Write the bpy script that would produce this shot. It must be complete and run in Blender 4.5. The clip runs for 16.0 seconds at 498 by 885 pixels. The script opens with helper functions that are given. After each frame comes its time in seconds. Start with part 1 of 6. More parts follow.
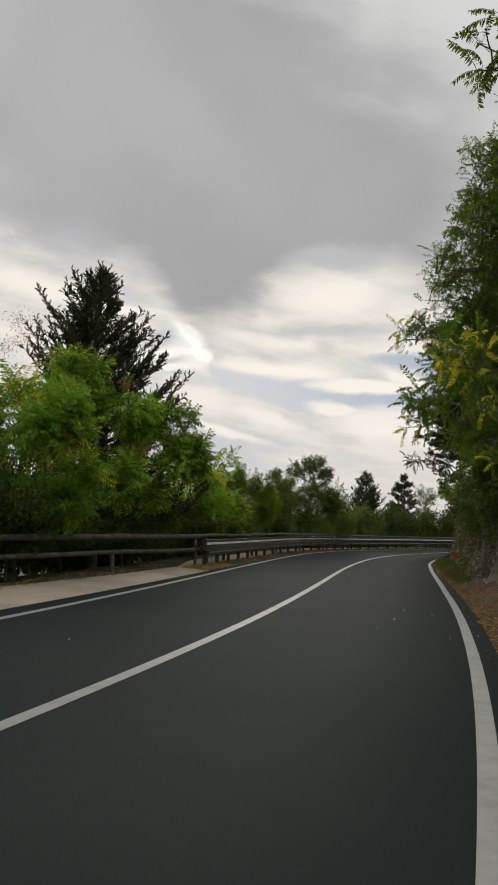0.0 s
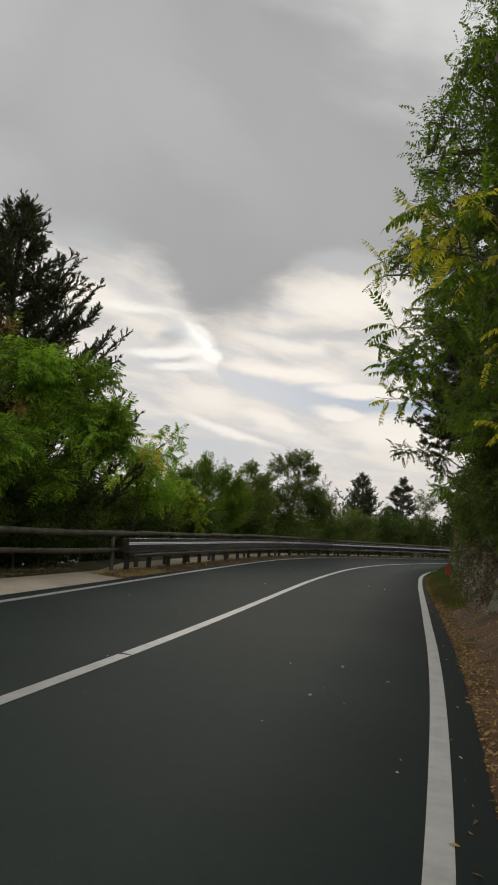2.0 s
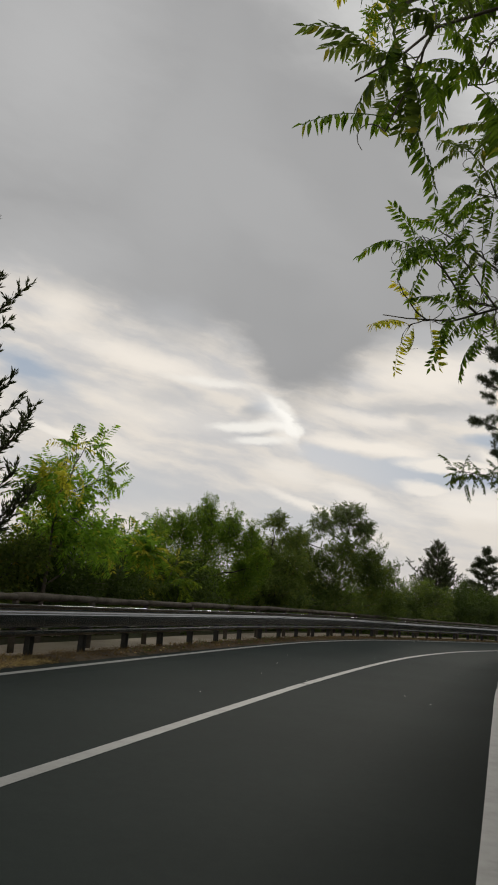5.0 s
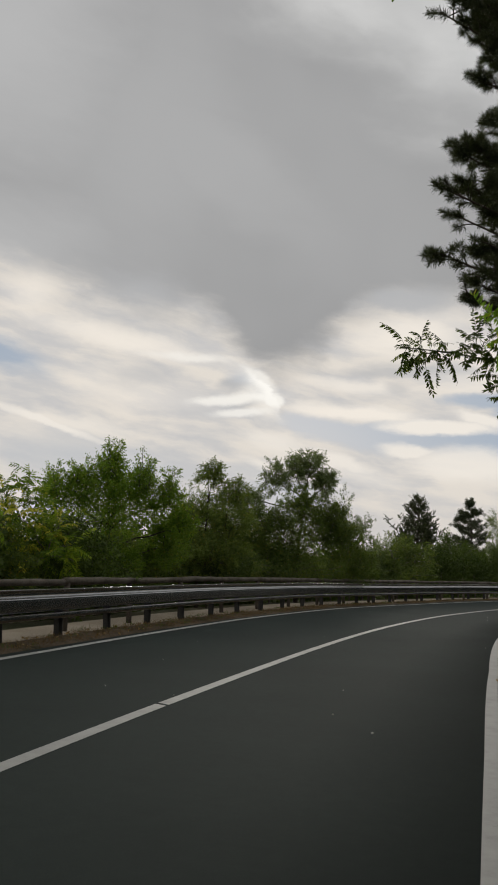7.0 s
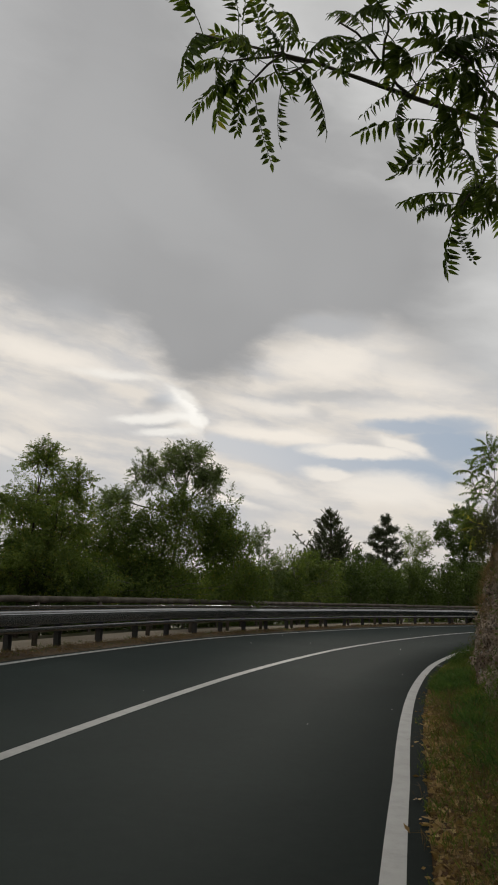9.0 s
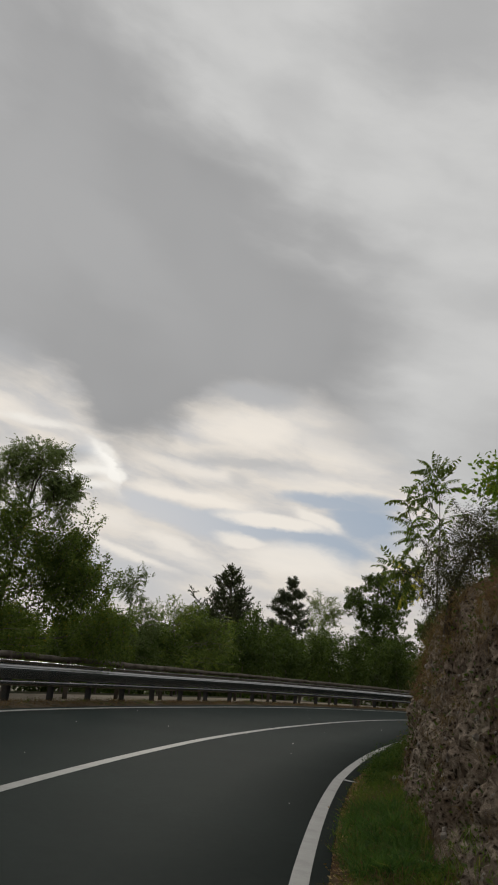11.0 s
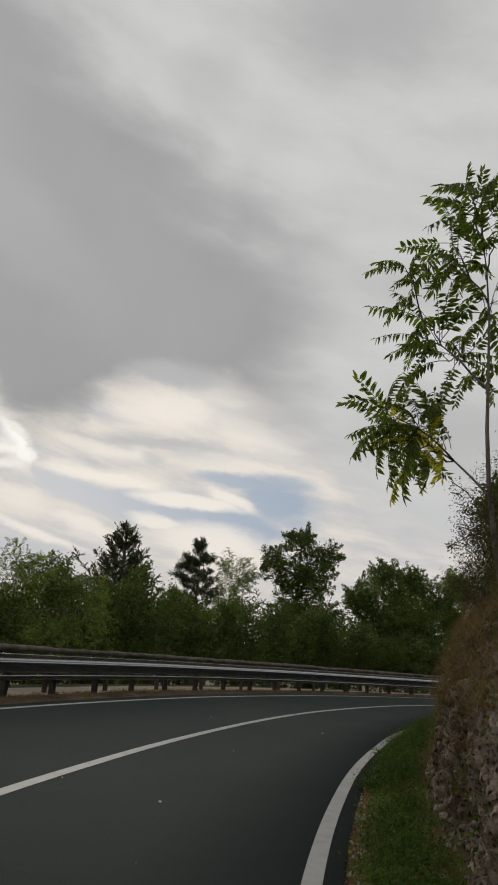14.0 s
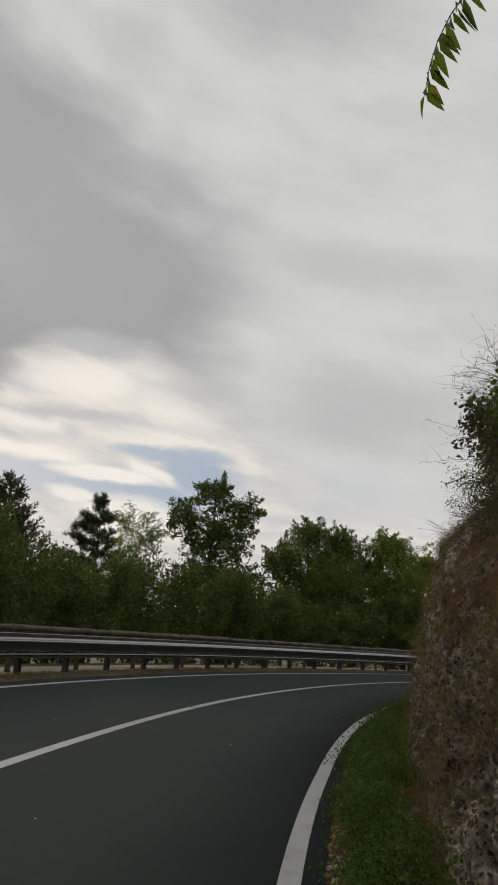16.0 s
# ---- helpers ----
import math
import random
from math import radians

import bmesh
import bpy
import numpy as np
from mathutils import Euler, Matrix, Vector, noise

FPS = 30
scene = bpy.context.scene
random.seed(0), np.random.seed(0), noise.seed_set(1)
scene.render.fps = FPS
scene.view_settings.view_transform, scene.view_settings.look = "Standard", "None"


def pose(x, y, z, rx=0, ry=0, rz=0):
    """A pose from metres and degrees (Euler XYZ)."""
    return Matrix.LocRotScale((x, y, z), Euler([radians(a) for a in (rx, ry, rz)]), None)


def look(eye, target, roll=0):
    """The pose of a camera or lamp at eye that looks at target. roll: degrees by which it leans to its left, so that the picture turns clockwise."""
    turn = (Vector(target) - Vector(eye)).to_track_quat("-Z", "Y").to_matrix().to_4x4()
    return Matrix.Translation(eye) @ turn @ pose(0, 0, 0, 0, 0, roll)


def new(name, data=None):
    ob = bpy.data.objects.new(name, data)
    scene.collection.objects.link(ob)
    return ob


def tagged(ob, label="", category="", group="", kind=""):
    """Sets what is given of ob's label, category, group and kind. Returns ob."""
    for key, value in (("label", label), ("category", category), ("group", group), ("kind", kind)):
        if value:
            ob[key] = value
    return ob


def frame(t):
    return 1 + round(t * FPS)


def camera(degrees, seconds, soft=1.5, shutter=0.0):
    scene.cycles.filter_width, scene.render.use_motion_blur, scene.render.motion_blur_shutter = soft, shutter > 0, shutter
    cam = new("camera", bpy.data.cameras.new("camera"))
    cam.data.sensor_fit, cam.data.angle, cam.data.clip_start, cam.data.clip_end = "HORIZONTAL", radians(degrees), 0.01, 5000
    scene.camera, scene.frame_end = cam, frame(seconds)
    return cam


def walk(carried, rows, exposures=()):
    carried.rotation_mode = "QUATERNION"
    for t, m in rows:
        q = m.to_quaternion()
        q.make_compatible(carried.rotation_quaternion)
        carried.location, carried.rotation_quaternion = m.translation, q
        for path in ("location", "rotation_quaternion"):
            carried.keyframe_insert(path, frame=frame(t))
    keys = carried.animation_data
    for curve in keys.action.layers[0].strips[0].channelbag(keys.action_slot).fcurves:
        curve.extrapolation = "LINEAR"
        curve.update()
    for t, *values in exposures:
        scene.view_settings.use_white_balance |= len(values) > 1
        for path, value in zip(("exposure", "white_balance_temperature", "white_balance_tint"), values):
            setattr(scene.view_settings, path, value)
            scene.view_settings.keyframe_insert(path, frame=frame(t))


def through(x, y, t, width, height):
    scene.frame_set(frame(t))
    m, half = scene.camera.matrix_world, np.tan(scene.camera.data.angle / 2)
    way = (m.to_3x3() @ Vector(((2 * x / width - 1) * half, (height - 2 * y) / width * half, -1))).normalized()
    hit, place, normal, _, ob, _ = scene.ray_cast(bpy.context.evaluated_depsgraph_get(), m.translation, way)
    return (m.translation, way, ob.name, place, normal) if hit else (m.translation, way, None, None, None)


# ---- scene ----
cam = camera(34.96, 16.0, 1.9)
PATH = [
    (0.0, -0.002, 0.001, 1.269, 96.52, -0.89, -0.00),
    (0.5, 0.383, 1.309, 1.270, 93.31, -3.36, -0.61),
    (1.0, 0.802, 2.626, 1.269, 92.80, -3.81, -0.08),
    (1.5, 1.197, 3.994, 1.272, 94.59, -3.10, -0.32),
    (2.0, 1.623, 5.378, 1.270, 96.66, -2.98, 0.21),
    (2.5, 2.032, 6.777, 1.272, 98.98, -2.36, 2.30),
    (3.0, 2.405, 8.205, 1.290, 100.28, -3.25, 4.24),
    (5.5, 3.944, 15.395, 1.279, 101.66, -4.17, 6.02),
    (6.0, 4.198, 16.824, 1.294, 101.23, -4.19, 5.47),
    (6.5, 4.527, 18.259, 1.288, 100.59, -2.44, 6.15),
    (7.0, 4.814, 19.707, 1.295, 99.67, -0.57, 5.32),
    (7.5, 5.181, 21.183, 1.290, 98.69, 0.28, 4.01),
    (8.0, 5.478, 22.680, 1.291, 99.32, 2.21, 4.30),
    (8.5, 5.794, 24.169, 1.290, 100.25, 1.77, 2.24),
    (9.0, 6.084, 25.691, 1.295, 101.23, -0.98, -0.38),
    (9.5, 6.414, 27.160, 1.292, 102.82, -2.65, -2.83),
    (12.0, 7.857, 34.746, 1.287, 106.95, -5.46, -9.14),
    (12.5, 8.143, 36.175, 1.277, 107.01, -5.57, -10.11),
    (13.0, 8.502, 37.598, 1.274, 106.19, -5.65, -11.23),
    (13.5, 8.884, 39.042, 1.277, 105.34, -4.62, -12.16),
    (14.0, 9.324, 40.516, 1.279, 105.20, -3.75, -13.44),
    (14.5, 9.787, 42.019, 1.278, 105.07, -4.14, -14.83),
    (15.0, 10.279, 43.453, 1.275, 104.17, -3.38, -16.21),
    (15.5, 10.814, 44.811, 1.268, 103.39, -2.59, -17.86),
    (16.0, 11.300, 46.152, 1.260, 103.65, -3.28, -19.23),
]
walk(cam, [(t, pose(x, y, z, rx, ry, rz)) for t, x, y, z, rx, ry, rz in PATH],
     [(0.0, 0.1), (1.5, 0.12), (3.0, 0.06), (5.5, -0.03), (9.0, -0.03), (12.0, -0.08), (14.5, -0.02), (16.0, 0.02)])

# ---- light: an overcast evening sky, the sun low behind thin cloud ahead ----
world = bpy.data.worlds.new("overcast_sky")
scene.world = world
world.use_nodes = True
WN, WL = world.node_tree.nodes, world.node_tree.links
WN.clear()


def wmath(op, a, b=None, c=None, clamp=False):
    n = WN.new("ShaderNodeMath")
    n.operation, n.use_clamp = op, clamp
    for i, v in enumerate((a, b, c)):
        if v is None:
            continue
        if isinstance(v, (int, float)):
            n.inputs[i].default_value = v
        else:
            WL.new(v, n.inputs[i])
    return n.outputs[0]


def wsmooth(v, lo, hi):
    n = WN.new("ShaderNodeMapRange")
    n.interpolation_type = "SMOOTHSTEP"
    n.inputs["From Min"].default_value, n.inputs["From Max"].default_value = lo, hi
    WL.new(v, n.inputs["Value"])
    return n.outputs["Result"]


def wmix(fac, a, b):
    n = WN.new("ShaderNodeMix")
    n.data_type = "RGBA"
    WL.new(fac, n.inputs["Factor"])
    for sock, v in ((n.inputs[6], a), (n.inputs[7], b)):
        if isinstance(v, tuple):
            sock.default_value = (*v, 1)
        else:
            WL.new(v, sock)
    return n.outputs[2]


def wnoise(x, y, scale, detail, rough, seed):
    c = WN.new("ShaderNodeCombineXYZ")
    for i, v in enumerate((x, y, seed)):
        if isinstance(v, (int, float)):
            c.inputs[i].default_value = v
        else:
            WL.new(v, c.inputs[i])
    n = WN.new("ShaderNodeTexNoise")
    n.inputs["Scale"].default_value, n.inputs["Detail"].default_value = scale, detail
    n.inputs["Roughness"].default_value = rough
    WL.new(c.outputs[0], n.inputs["Vector"])
    return n.outputs["Fac"]


def wblob(x, y, cx, cy, rx, ry):
    """A soft round spot in azimuth and height, 1 at its middle."""
    dx = wmath("DIVIDE", wmath("SUBTRACT", x, cx), rx)
    dy = wmath("DIVIDE", wmath("SUBTRACT", y, cy), ry)
    return wmath("EXPONENT", wmath("MULTIPLY", wmath("ADD", wmath("MULTIPLY", dx, dx), wmath("MULTIPLY", dy, dy)), -1.0))


coord = WN.new("ShaderNodeTexCoord")
sep = WN.new("ShaderNodeSeparateXYZ")
WL.new(coord.outputs["Generated"], sep.inputs[0])
AZ = wmath("ARCTAN2", sep.outputs[0], sep.outputs[1])
EL = wmath("ARCSINE", sep.outputs[2])


def wcurve(v, lo, hi, points):
    """A smooth curve through (place, value) pairs, values from 0 to 1."""
    m = WN.new("ShaderNodeMapRange")
    m.inputs["From Min"].default_value, m.inputs["From Max"].default_value = lo, hi
    WL.new(v, m.inputs["Value"])
    r = WN.new("ShaderNodeValToRGB")
    r.color_ramp.interpolation = "CARDINAL"
    e = r.color_ramp.elements
    while len(e) < len(points):
        e.new(0.5)
    for el, (p, c) in zip(e, points):
        el.position, el.color = (p - lo) / (hi - lo), (c, c, c, 1)
    WL.new(m.outputs["Result"], r.inputs[0])
    return r.outputs[0]


n_big = wnoise(AZ, EL, 3.0, 3, 0.5, 1.7)
n_warp = wnoise(AZ, wmath("MULTIPLY", EL, 1.8), 9.0, 5, 0.6, 6.4)
n_warp2 = wnoise(AZ, wmath("MULTIPLY", EL, 1.8), 9.0, 5, 0.6, 16.4)
AZW = wmath("ADD", AZ, wmath("MULTIPLY", wmath("SUBTRACT", n_warp, 0.5), 0.05))
ELW = wmath("ADD", EL, wmath("MULTIPLY", wmath("SUBTRACT", n_warp2, 0.5), 0.026))
SLOPE = wmath("ADD", ELW, wmath("MULTIPLY", AZW, 0.17))
n_mid = wnoise(AZW, wmath("MULTIPLY", SLOPE, 2.6), 5.5, 5, 0.5, 4.2)
n_fine = wnoise(AZW, wmath("MULTIPLY", SLOPE, 4.0), 9.0, 6, 0.55, 9.1)
n_wisp = wnoise(AZW, wmath("MULTIPLY", SLOPE, 3.0), 15.0, 7, 0.6, 23.0)
PLACE = WN.new("ShaderNodeCombineXYZ")
WL.new(AZW, PLACE.inputs[0])
WL.new(ELW, PLACE.inputs[1])


def wcloud(col, tone, spots, rag):
    """Lays long soft-edged wisps of cloud of one tone over col. spots: azimuth, height, half-length, half-width, tilt, strength,
    and how much of it is solid. rag: how torn the edges are."""
    total = None
    torn = wmath("MULTIPLY", wmath("SUBTRACT", n_wisp, 0.5), rag)
    for az, el, length, width, tilt, k, core in spots:
        m = WN.new("ShaderNodeMapping")
        m.vector_type = "TEXTURE"
        m.inputs["Location"].default_value = (az, el, 0)
        m.inputs["Rotation"].default_value = (0, 0, tilt)
        m.inputs["Scale"].default_value = (length * 1.15, width * 1.35, 1)
        WL.new(PLACE.outputs[0], m.inputs["Vector"])
        d = WN.new("ShaderNodeVectorMath")
        d.operation = "LENGTH"
        WL.new(m.outputs[0], d.inputs[0])
        one = wmath("MULTIPLY", wsmooth(wmath("ADD", d.outputs["Value"], torn), 1.0, core), k)
        total = one if total is None else wmath("MAXIMUM", total, one)
    return wmix(total, col, tone)


SHEET_PALE = [
    (-0.431, 0.625, 0.237, 0.1642, 0.19, 0.55, 0.00),
    (-0.151, 0.512, 0.201, 0.0536, -0.51, 0.20, 0.30),
    (-0.235, 0.536, 0.158, 0.1857, 0.12, 0.20, 0.00),
    (-0.424, 0.390, 0.178, 0.0786, 0.15, 0.50, 0.00),
    (0.296, 0.571, 0.112, 0.1999, -0.13, 0.15, 0.00),
    (0.037, 0.743, 0.138, 0.0786, 0.11, 0.15, 0.00)]
SHEET_DARK = [
    (0.361, 0.768, 0.217, 0.0928, -0.05, 0.75, 0.10),
    (0.114, 0.689, 0.077, 0.0428, 0.08, 0.30, 0.10),
    (0.464, 0.452, 0.230, 0.0357, -0.09, 0.30, 0.10),
    (0.472, 0.276, 0.165, 0.0571, -0.17, 0.45, 0.10),
    (0.639, 0.621, 0.097, 0.0571, -0.11, 0.25, 0.00)]
LENS_GREY = [
    (0.115, 0.341, 0.070, 0.0171, -0.04, 0.85, 0.30),
    (0.124, 0.341, 0.056, 0.0186, 0.07, 0.50, 0.30),
    (0.089, 0.257, 0.102, 0.0079, -0.04, 0.65, 0.20),
    (0.097, 0.236, 0.022, 0.0100, -0.21, 0.50, 0.20),
    (0.084, 0.261, 0.052, 0.0093, -0.06, 0.45, 0.20),
    (0.240, 0.300, 0.092, 0.0286, -0.13, 0.35, 0.00),
    (-0.236, 0.248, 0.063, 0.0186, 0.13, 0.40, 0.00),
    (-0.237, 0.347, 0.076, 0.0357, -0.12, 0.60, 0.00),
    (-0.240, 0.325, 0.106, 0.0286, -0.04, 0.45, 0.00),
    (-0.116, 0.244, 0.028, 0.0121, 0.05, 0.90, 0.20),
    (-0.112, 0.216, 0.034, 0.0050, 0.06, 0.70, 0.20)]
CREAM = [
    (-0.252, 0.291, 0.159, 0.0171, -0.19, 0.90, 0.10),
    (-0.379, 0.343, 0.046, 0.0286, 0.08, 0.60, 0.00),
    (-0.250, 0.232, 0.114, 0.0286, -0.12, 0.50, 0.00),
    (0.114, 0.297, 0.092, 0.0300, -0.01, 0.90, 0.20),
    (0.045, 0.241, 0.088, 0.0093, -0.11, 0.80, 0.20),
    (0.036, 0.206, 0.097, 0.0121, -0.11, 1.00, 0.30),
    (0.117, 0.301, 0.083, 0.0286, -0.08, 0.60, 0.10),
    (0.161, 0.311, 0.117, 0.0321, -0.08, 0.50, 0.00),
    (0.210, 0.234, 0.092, 0.0186, -0.13, 0.60, 0.10),
    (0.207, 0.281, 0.107, 0.0271, -0.39, 0.70, 0.00)]
BLUE = [
    (0.021, 0.178, 0.079, 0.0171, -0.27, 1.00, 0.50),
    (0.099, 0.177, 0.104, 0.0143, -0.07, 1.00, 0.50),
    (-0.108, 0.249, 0.031, 0.0086, -0.31, 0.50, 0.20),
    (0.205, 0.161, 0.087, 0.0214, -0.15, 1.00, 0.40),
    (0.220, 0.212, 0.094, 0.0100, -0.08, 0.90, 0.35),
    (0.265, 0.190, 0.062, 0.0214, -0.16, 0.95, 0.40),
    (0.284, 0.173, 0.047, 0.0271, -0.13, 0.70, 0.10),
    (0.260, 0.213, 0.055, 0.0129, -0.07, 0.80, 0.30),
    (-0.403, 0.266, 0.077, 0.0229, -0.29, 0.80, 0.10)]
FLAT = [
    (-0.295, 0.139, 0.168, 0.0343, -0.10, 0.85, 0.20),
    (-0.080, 0.131, 0.080, 0.0114, -0.09, 0.70, 0.20),
    (-0.047, 0.099, 0.084, 0.0286, -0.15, 0.95, 0.40),
    (0.431, 0.177, 0.122, 0.0428, -0.11, 0.50, 0.00)]
WHITE = [
    (0.190, 0.192, 0.044, 0.0079, -0.29, 0.95, 0.40),
    (0.144, 0.184, 0.084, 0.0086, -0.06, 1.00, 0.45),
    (0.107, 0.158, 0.040, 0.0093, -0.12, 0.90, 0.40),
    (0.183, 0.137, 0.094, 0.0229, -0.14, 0.85, 0.30),
    (0.025, 0.142, 0.068, 0.0100, -0.30, 0.80, 0.20),
    (-0.035, 0.130, 0.078, 0.0057, -0.28, 0.90, 0.20),
    (-0.351, 0.186, 0.097, 0.0057, -0.31, 0.90, 0.20),
    (-0.312, 0.184, 0.082, 0.0157, -0.11, 0.50, 0.00),
    (0.043, 0.130, 0.079, 0.0143, -0.29, 0.50, 0.00),
    (-0.063, 0.171, 0.054, 0.0129, -0.24, 0.60, 0.20)]
RIM = [
    (-0.115, 0.223, 0.060, 0.0079, 0.07, 0.90, 0.30),
    (-0.109, 0.205, 0.046, 0.0057, 0.07, 0.80, 0.30),
    (-0.086, 0.245, 0.036, 0.0107, -0.85, 0.80, 0.20),
    (-0.069, 0.223, 0.019, 0.0086, -0.29, 1.00, 0.50),
    (-0.174, 0.275, 0.072, 0.0064, 0.00, 0.60, 0.10)]

# a heavy grey sheet overhead that ends in a ragged slope to the right, over a bright broken band low ahead
sheet = wmix(wsmooth(n_big, 0.34, 0.68), (0.34, 0.34, 0.342), (0.385, 0.385, 0.387))
pale = wmix(wsmooth(n_mid, 0.3, 0.7), (0.555, 0.555, 0.55), (0.63, 0.628, 0.62))
right = wmath("ADD", wmath("MULTIPLY", AZ, 0.488), wmath("MULTIPLY", EL, 0.873))
right = wmath("ADD", right, wmath("MULTIPLY", wmath("SUBTRACT", n_mid, 0.5), 0.14))
sheet = wcloud(sheet, (0.56, 0.56, 0.56), SHEET_PALE, 0.3)
ends = wmath("ADD", AZW, wmath("MULTIPLY", wmath("SUBTRACT", n_mid, 0.5), 0.12))
sheet = wmix(wmath("MAXIMUM", wsmooth(right, 0.507, 0.632), wsmooth(ends, 0.20, 0.34)), sheet, pale)
sheet = wcloud(sheet, (0.40, 0.40, 0.402), SHEET_DARK, 0.4)
top = wcurve(AZW, -0.7, 0.9, [(-0.7, 0.41), (-0.488, 0.385), (-0.419, 0.377), (-0.302, 0.351), (-0.213, 0.334), (-0.160, 0.332), (-0.128, 0.316), (-0.100, 0.287), (-0.072, 0.261), (-0.029, 0.275), (0.004, 0.291), (0.034, 0.325), (0.090, 0.335), (0.149, 0.333), (0.215, 0.318), (0.329, 0.227), (0.441, 0.161), (0.7, 0.1)])
under = wmath("ADD", wmath("SUBTRACT", top, ELW), wmath("MULTIPLY", wmath("SUBTRACT", n_wisp, 0.5), 0.05))
band = wmix(wsmooth(n_fine, 0.34, 0.66), (0.58, 0.572, 0.57), (0.78, 0.725, 0.655))
col = wmix(wsmooth(under, -0.034, 0.032), sheet, band)
col = wcloud(col, (0.90, 0.835, 0.75), CREAM, 0.7)
col = wcloud(col, (0.47, 0.475, 0.485), LENS_GREY, 0.7)
col = wcloud(col, (0.545, 0.555, 0.57), FLAT, 0.4)
# gaps of pale blue sky, sloping down to the right of the sun, with white wisps across
sky = WN.new("ShaderNodeTexSky")
sky.sky_type, sky.sun_disc = "NISHITA", False
sky.sun_elevation, sky.sun_rotation = radians(13), radians(-3)
sky.air_density, sky.dust_density = 1.0, 1.5
dim = WN.new("ShaderNodeVectorMath")
dim.operation = "SCALE"
dim.inputs["Scale"].default_value = 0.05
WL.new(sky.outputs[0], dim.inputs[0])
share = WN.new("ShaderNodeValue")
share.outputs[0].default_value = 0.12
blue = wmix(share.outputs[0], (0.31, 0.405, 0.535), dim.outputs[0])
col = wcloud(col, blue, BLUE, 0.8)
col = wcloud(col, (0.88, 0.825, 0.75), WHITE, 0.7)
# the bright torn edge of cloud that hides the sun, and haze at the horizon
n_torn = wnoise(AZ, wmath("MULTIPLY", EL, 2.0), 26.0, 6, 0.6, 31.0)
AZC = wmath("ADD", AZ, wmath("MULTIPLY", wmath("SUBTRACT", n_torn, 0.5), 0.03))
ELC = wmath("ADD", EL, wmath("MULTIPLY", wmath("SUBTRACT", n_fine, 0.5), 0.02))
off_x, off_y = wmath("ADD", AZC, 0.165), wmath("SUBTRACT", ELC, 0.165)
inside = wmath("SUBTRACT", 0.1225, wmath("SQRT", wmath("ADD", wmath("MULTIPLY", off_x, off_x), wmath("MULTIPLY", off_y, off_y))))
rim = wmath("MULTIPLY", wsmooth(inside, 0.0, 0.006), wmath("EXPONENT", wmath("MULTIPLY", inside, -45.0)), clamp=True)
rim = wmath("MULTIPLY", rim, wmath("MULTIPLY", wblob(AZC, ELC, -0.070, 0.240, 0.030, 0.032), 1.5), clamp=True)
col = wcloud(col, (0.93, 0.90, 0.84), RIM, 0.9)
col = wmix(rim, col, (1.0, 0.97, 0.91))
col = wmix(wmath("MULTIPLY", wsmooth(EL, 0.13, 0.02), 0.75), col, (0.66, 0.62, 0.58))
# behind the camera, out of view, thinner paler cloud is added as fill light
behind = wmath("MULTIPLY", wsmooth(wmath("ABSOLUTE", AZ), 0.9, 1.9), wsmooth(n_big, 0.1, 0.6))
col = wmix(behind, col, (0.84, 0.83, 0.81))
backg = WN.new("ShaderNodeBackground")
backg.inputs["Strength"].default_value = 1.0
WL.new(col, backg.inputs["Color"])
wout = WN.new("ShaderNodeOutputWorld")
WL.new(backg.outputs[0], wout.inputs[0])

sun = new("sun", bpy.data.lights.new("sun", "SUN"))
sun.data.energy, sun.data.angle, sun.data.color = 1.0, radians(22), (1.0, 0.93, 0.82)
sun.matrix_world = look((0, 0, 30), (0.05 * 30, -0.97 * 30, 30 - 0.23 * 30))

# ---- materials ----
def base_material(name, rough=0.8, spec=0.3):
    m = bpy.data.materials.new(name)
    m.use_nodes = True
    nt = m.node_tree
    b = nt.nodes["Principled BSDF"]
    b.inputs["Roughness"].default_value = rough
    b.inputs["Specular IOR Level"].default_value = spec
    return m, nt, b


def noise_node(nt, scale, detail=4, rough=0.55, coords="Object", stretch=None):
    tc = nt.nodes.new("ShaderNodeTexCoord")
    n = nt.nodes.new("ShaderNodeTexNoise")
    n.inputs["Scale"].default_value, n.inputs["Detail"].default_value = scale, detail
    n.inputs["Roughness"].default_value = rough
    if stretch:
        mp = nt.nodes.new("ShaderNodeMapping")
        mp.inputs["Scale"].default_value = stretch
        nt.links.new(tc.outputs[coords], mp.inputs[0])
        nt.links.new(mp.outputs[0], n.inputs["Vector"])
    else:
        nt.links.new(tc.outputs[coords], n.inputs["Vector"])
    return n


def ramp(nt, fac, stops):
    r = nt.nodes.new("ShaderNodeValToRGB")
    e = r.color_ramp.elements
    while len(e) < len(stops):
        e.new(0.5)
    for el, (p, c) in zip(e, stops):
        el.position, el.color = p, (*c, 1)
    nt.links.new(fac, r.inputs[0])
    return r.outputs[0]


def mix_colours(nt, fac, a, b, mode="MIX"):
    n = nt.nodes.new("ShaderNodeMix")
    n.data_type, n.blend_type = "RGBA", mode
    for sock, v in ((n.inputs["Factor"], fac), (n.inputs[6], a), (n.inputs[7], b)):
        if isinstance(v, (int, float)):
            sock.default_value = v
        elif isinstance(v, tuple):
            sock.default_value = (*v, 1)
        else:
            nt.links.new(v, sock)
    return n.outputs[2]


def bump(nt, b, fac, strength, distance):
    n = nt.nodes.new("ShaderNodeBump")
    n.inputs["Strength"].default_value, n.inputs["Distance"].default_value = strength, distance
    nt.links.new(fac, n.inputs["Height"])
    nt.links.new(n.outputs[0], b.inputs["Normal"])


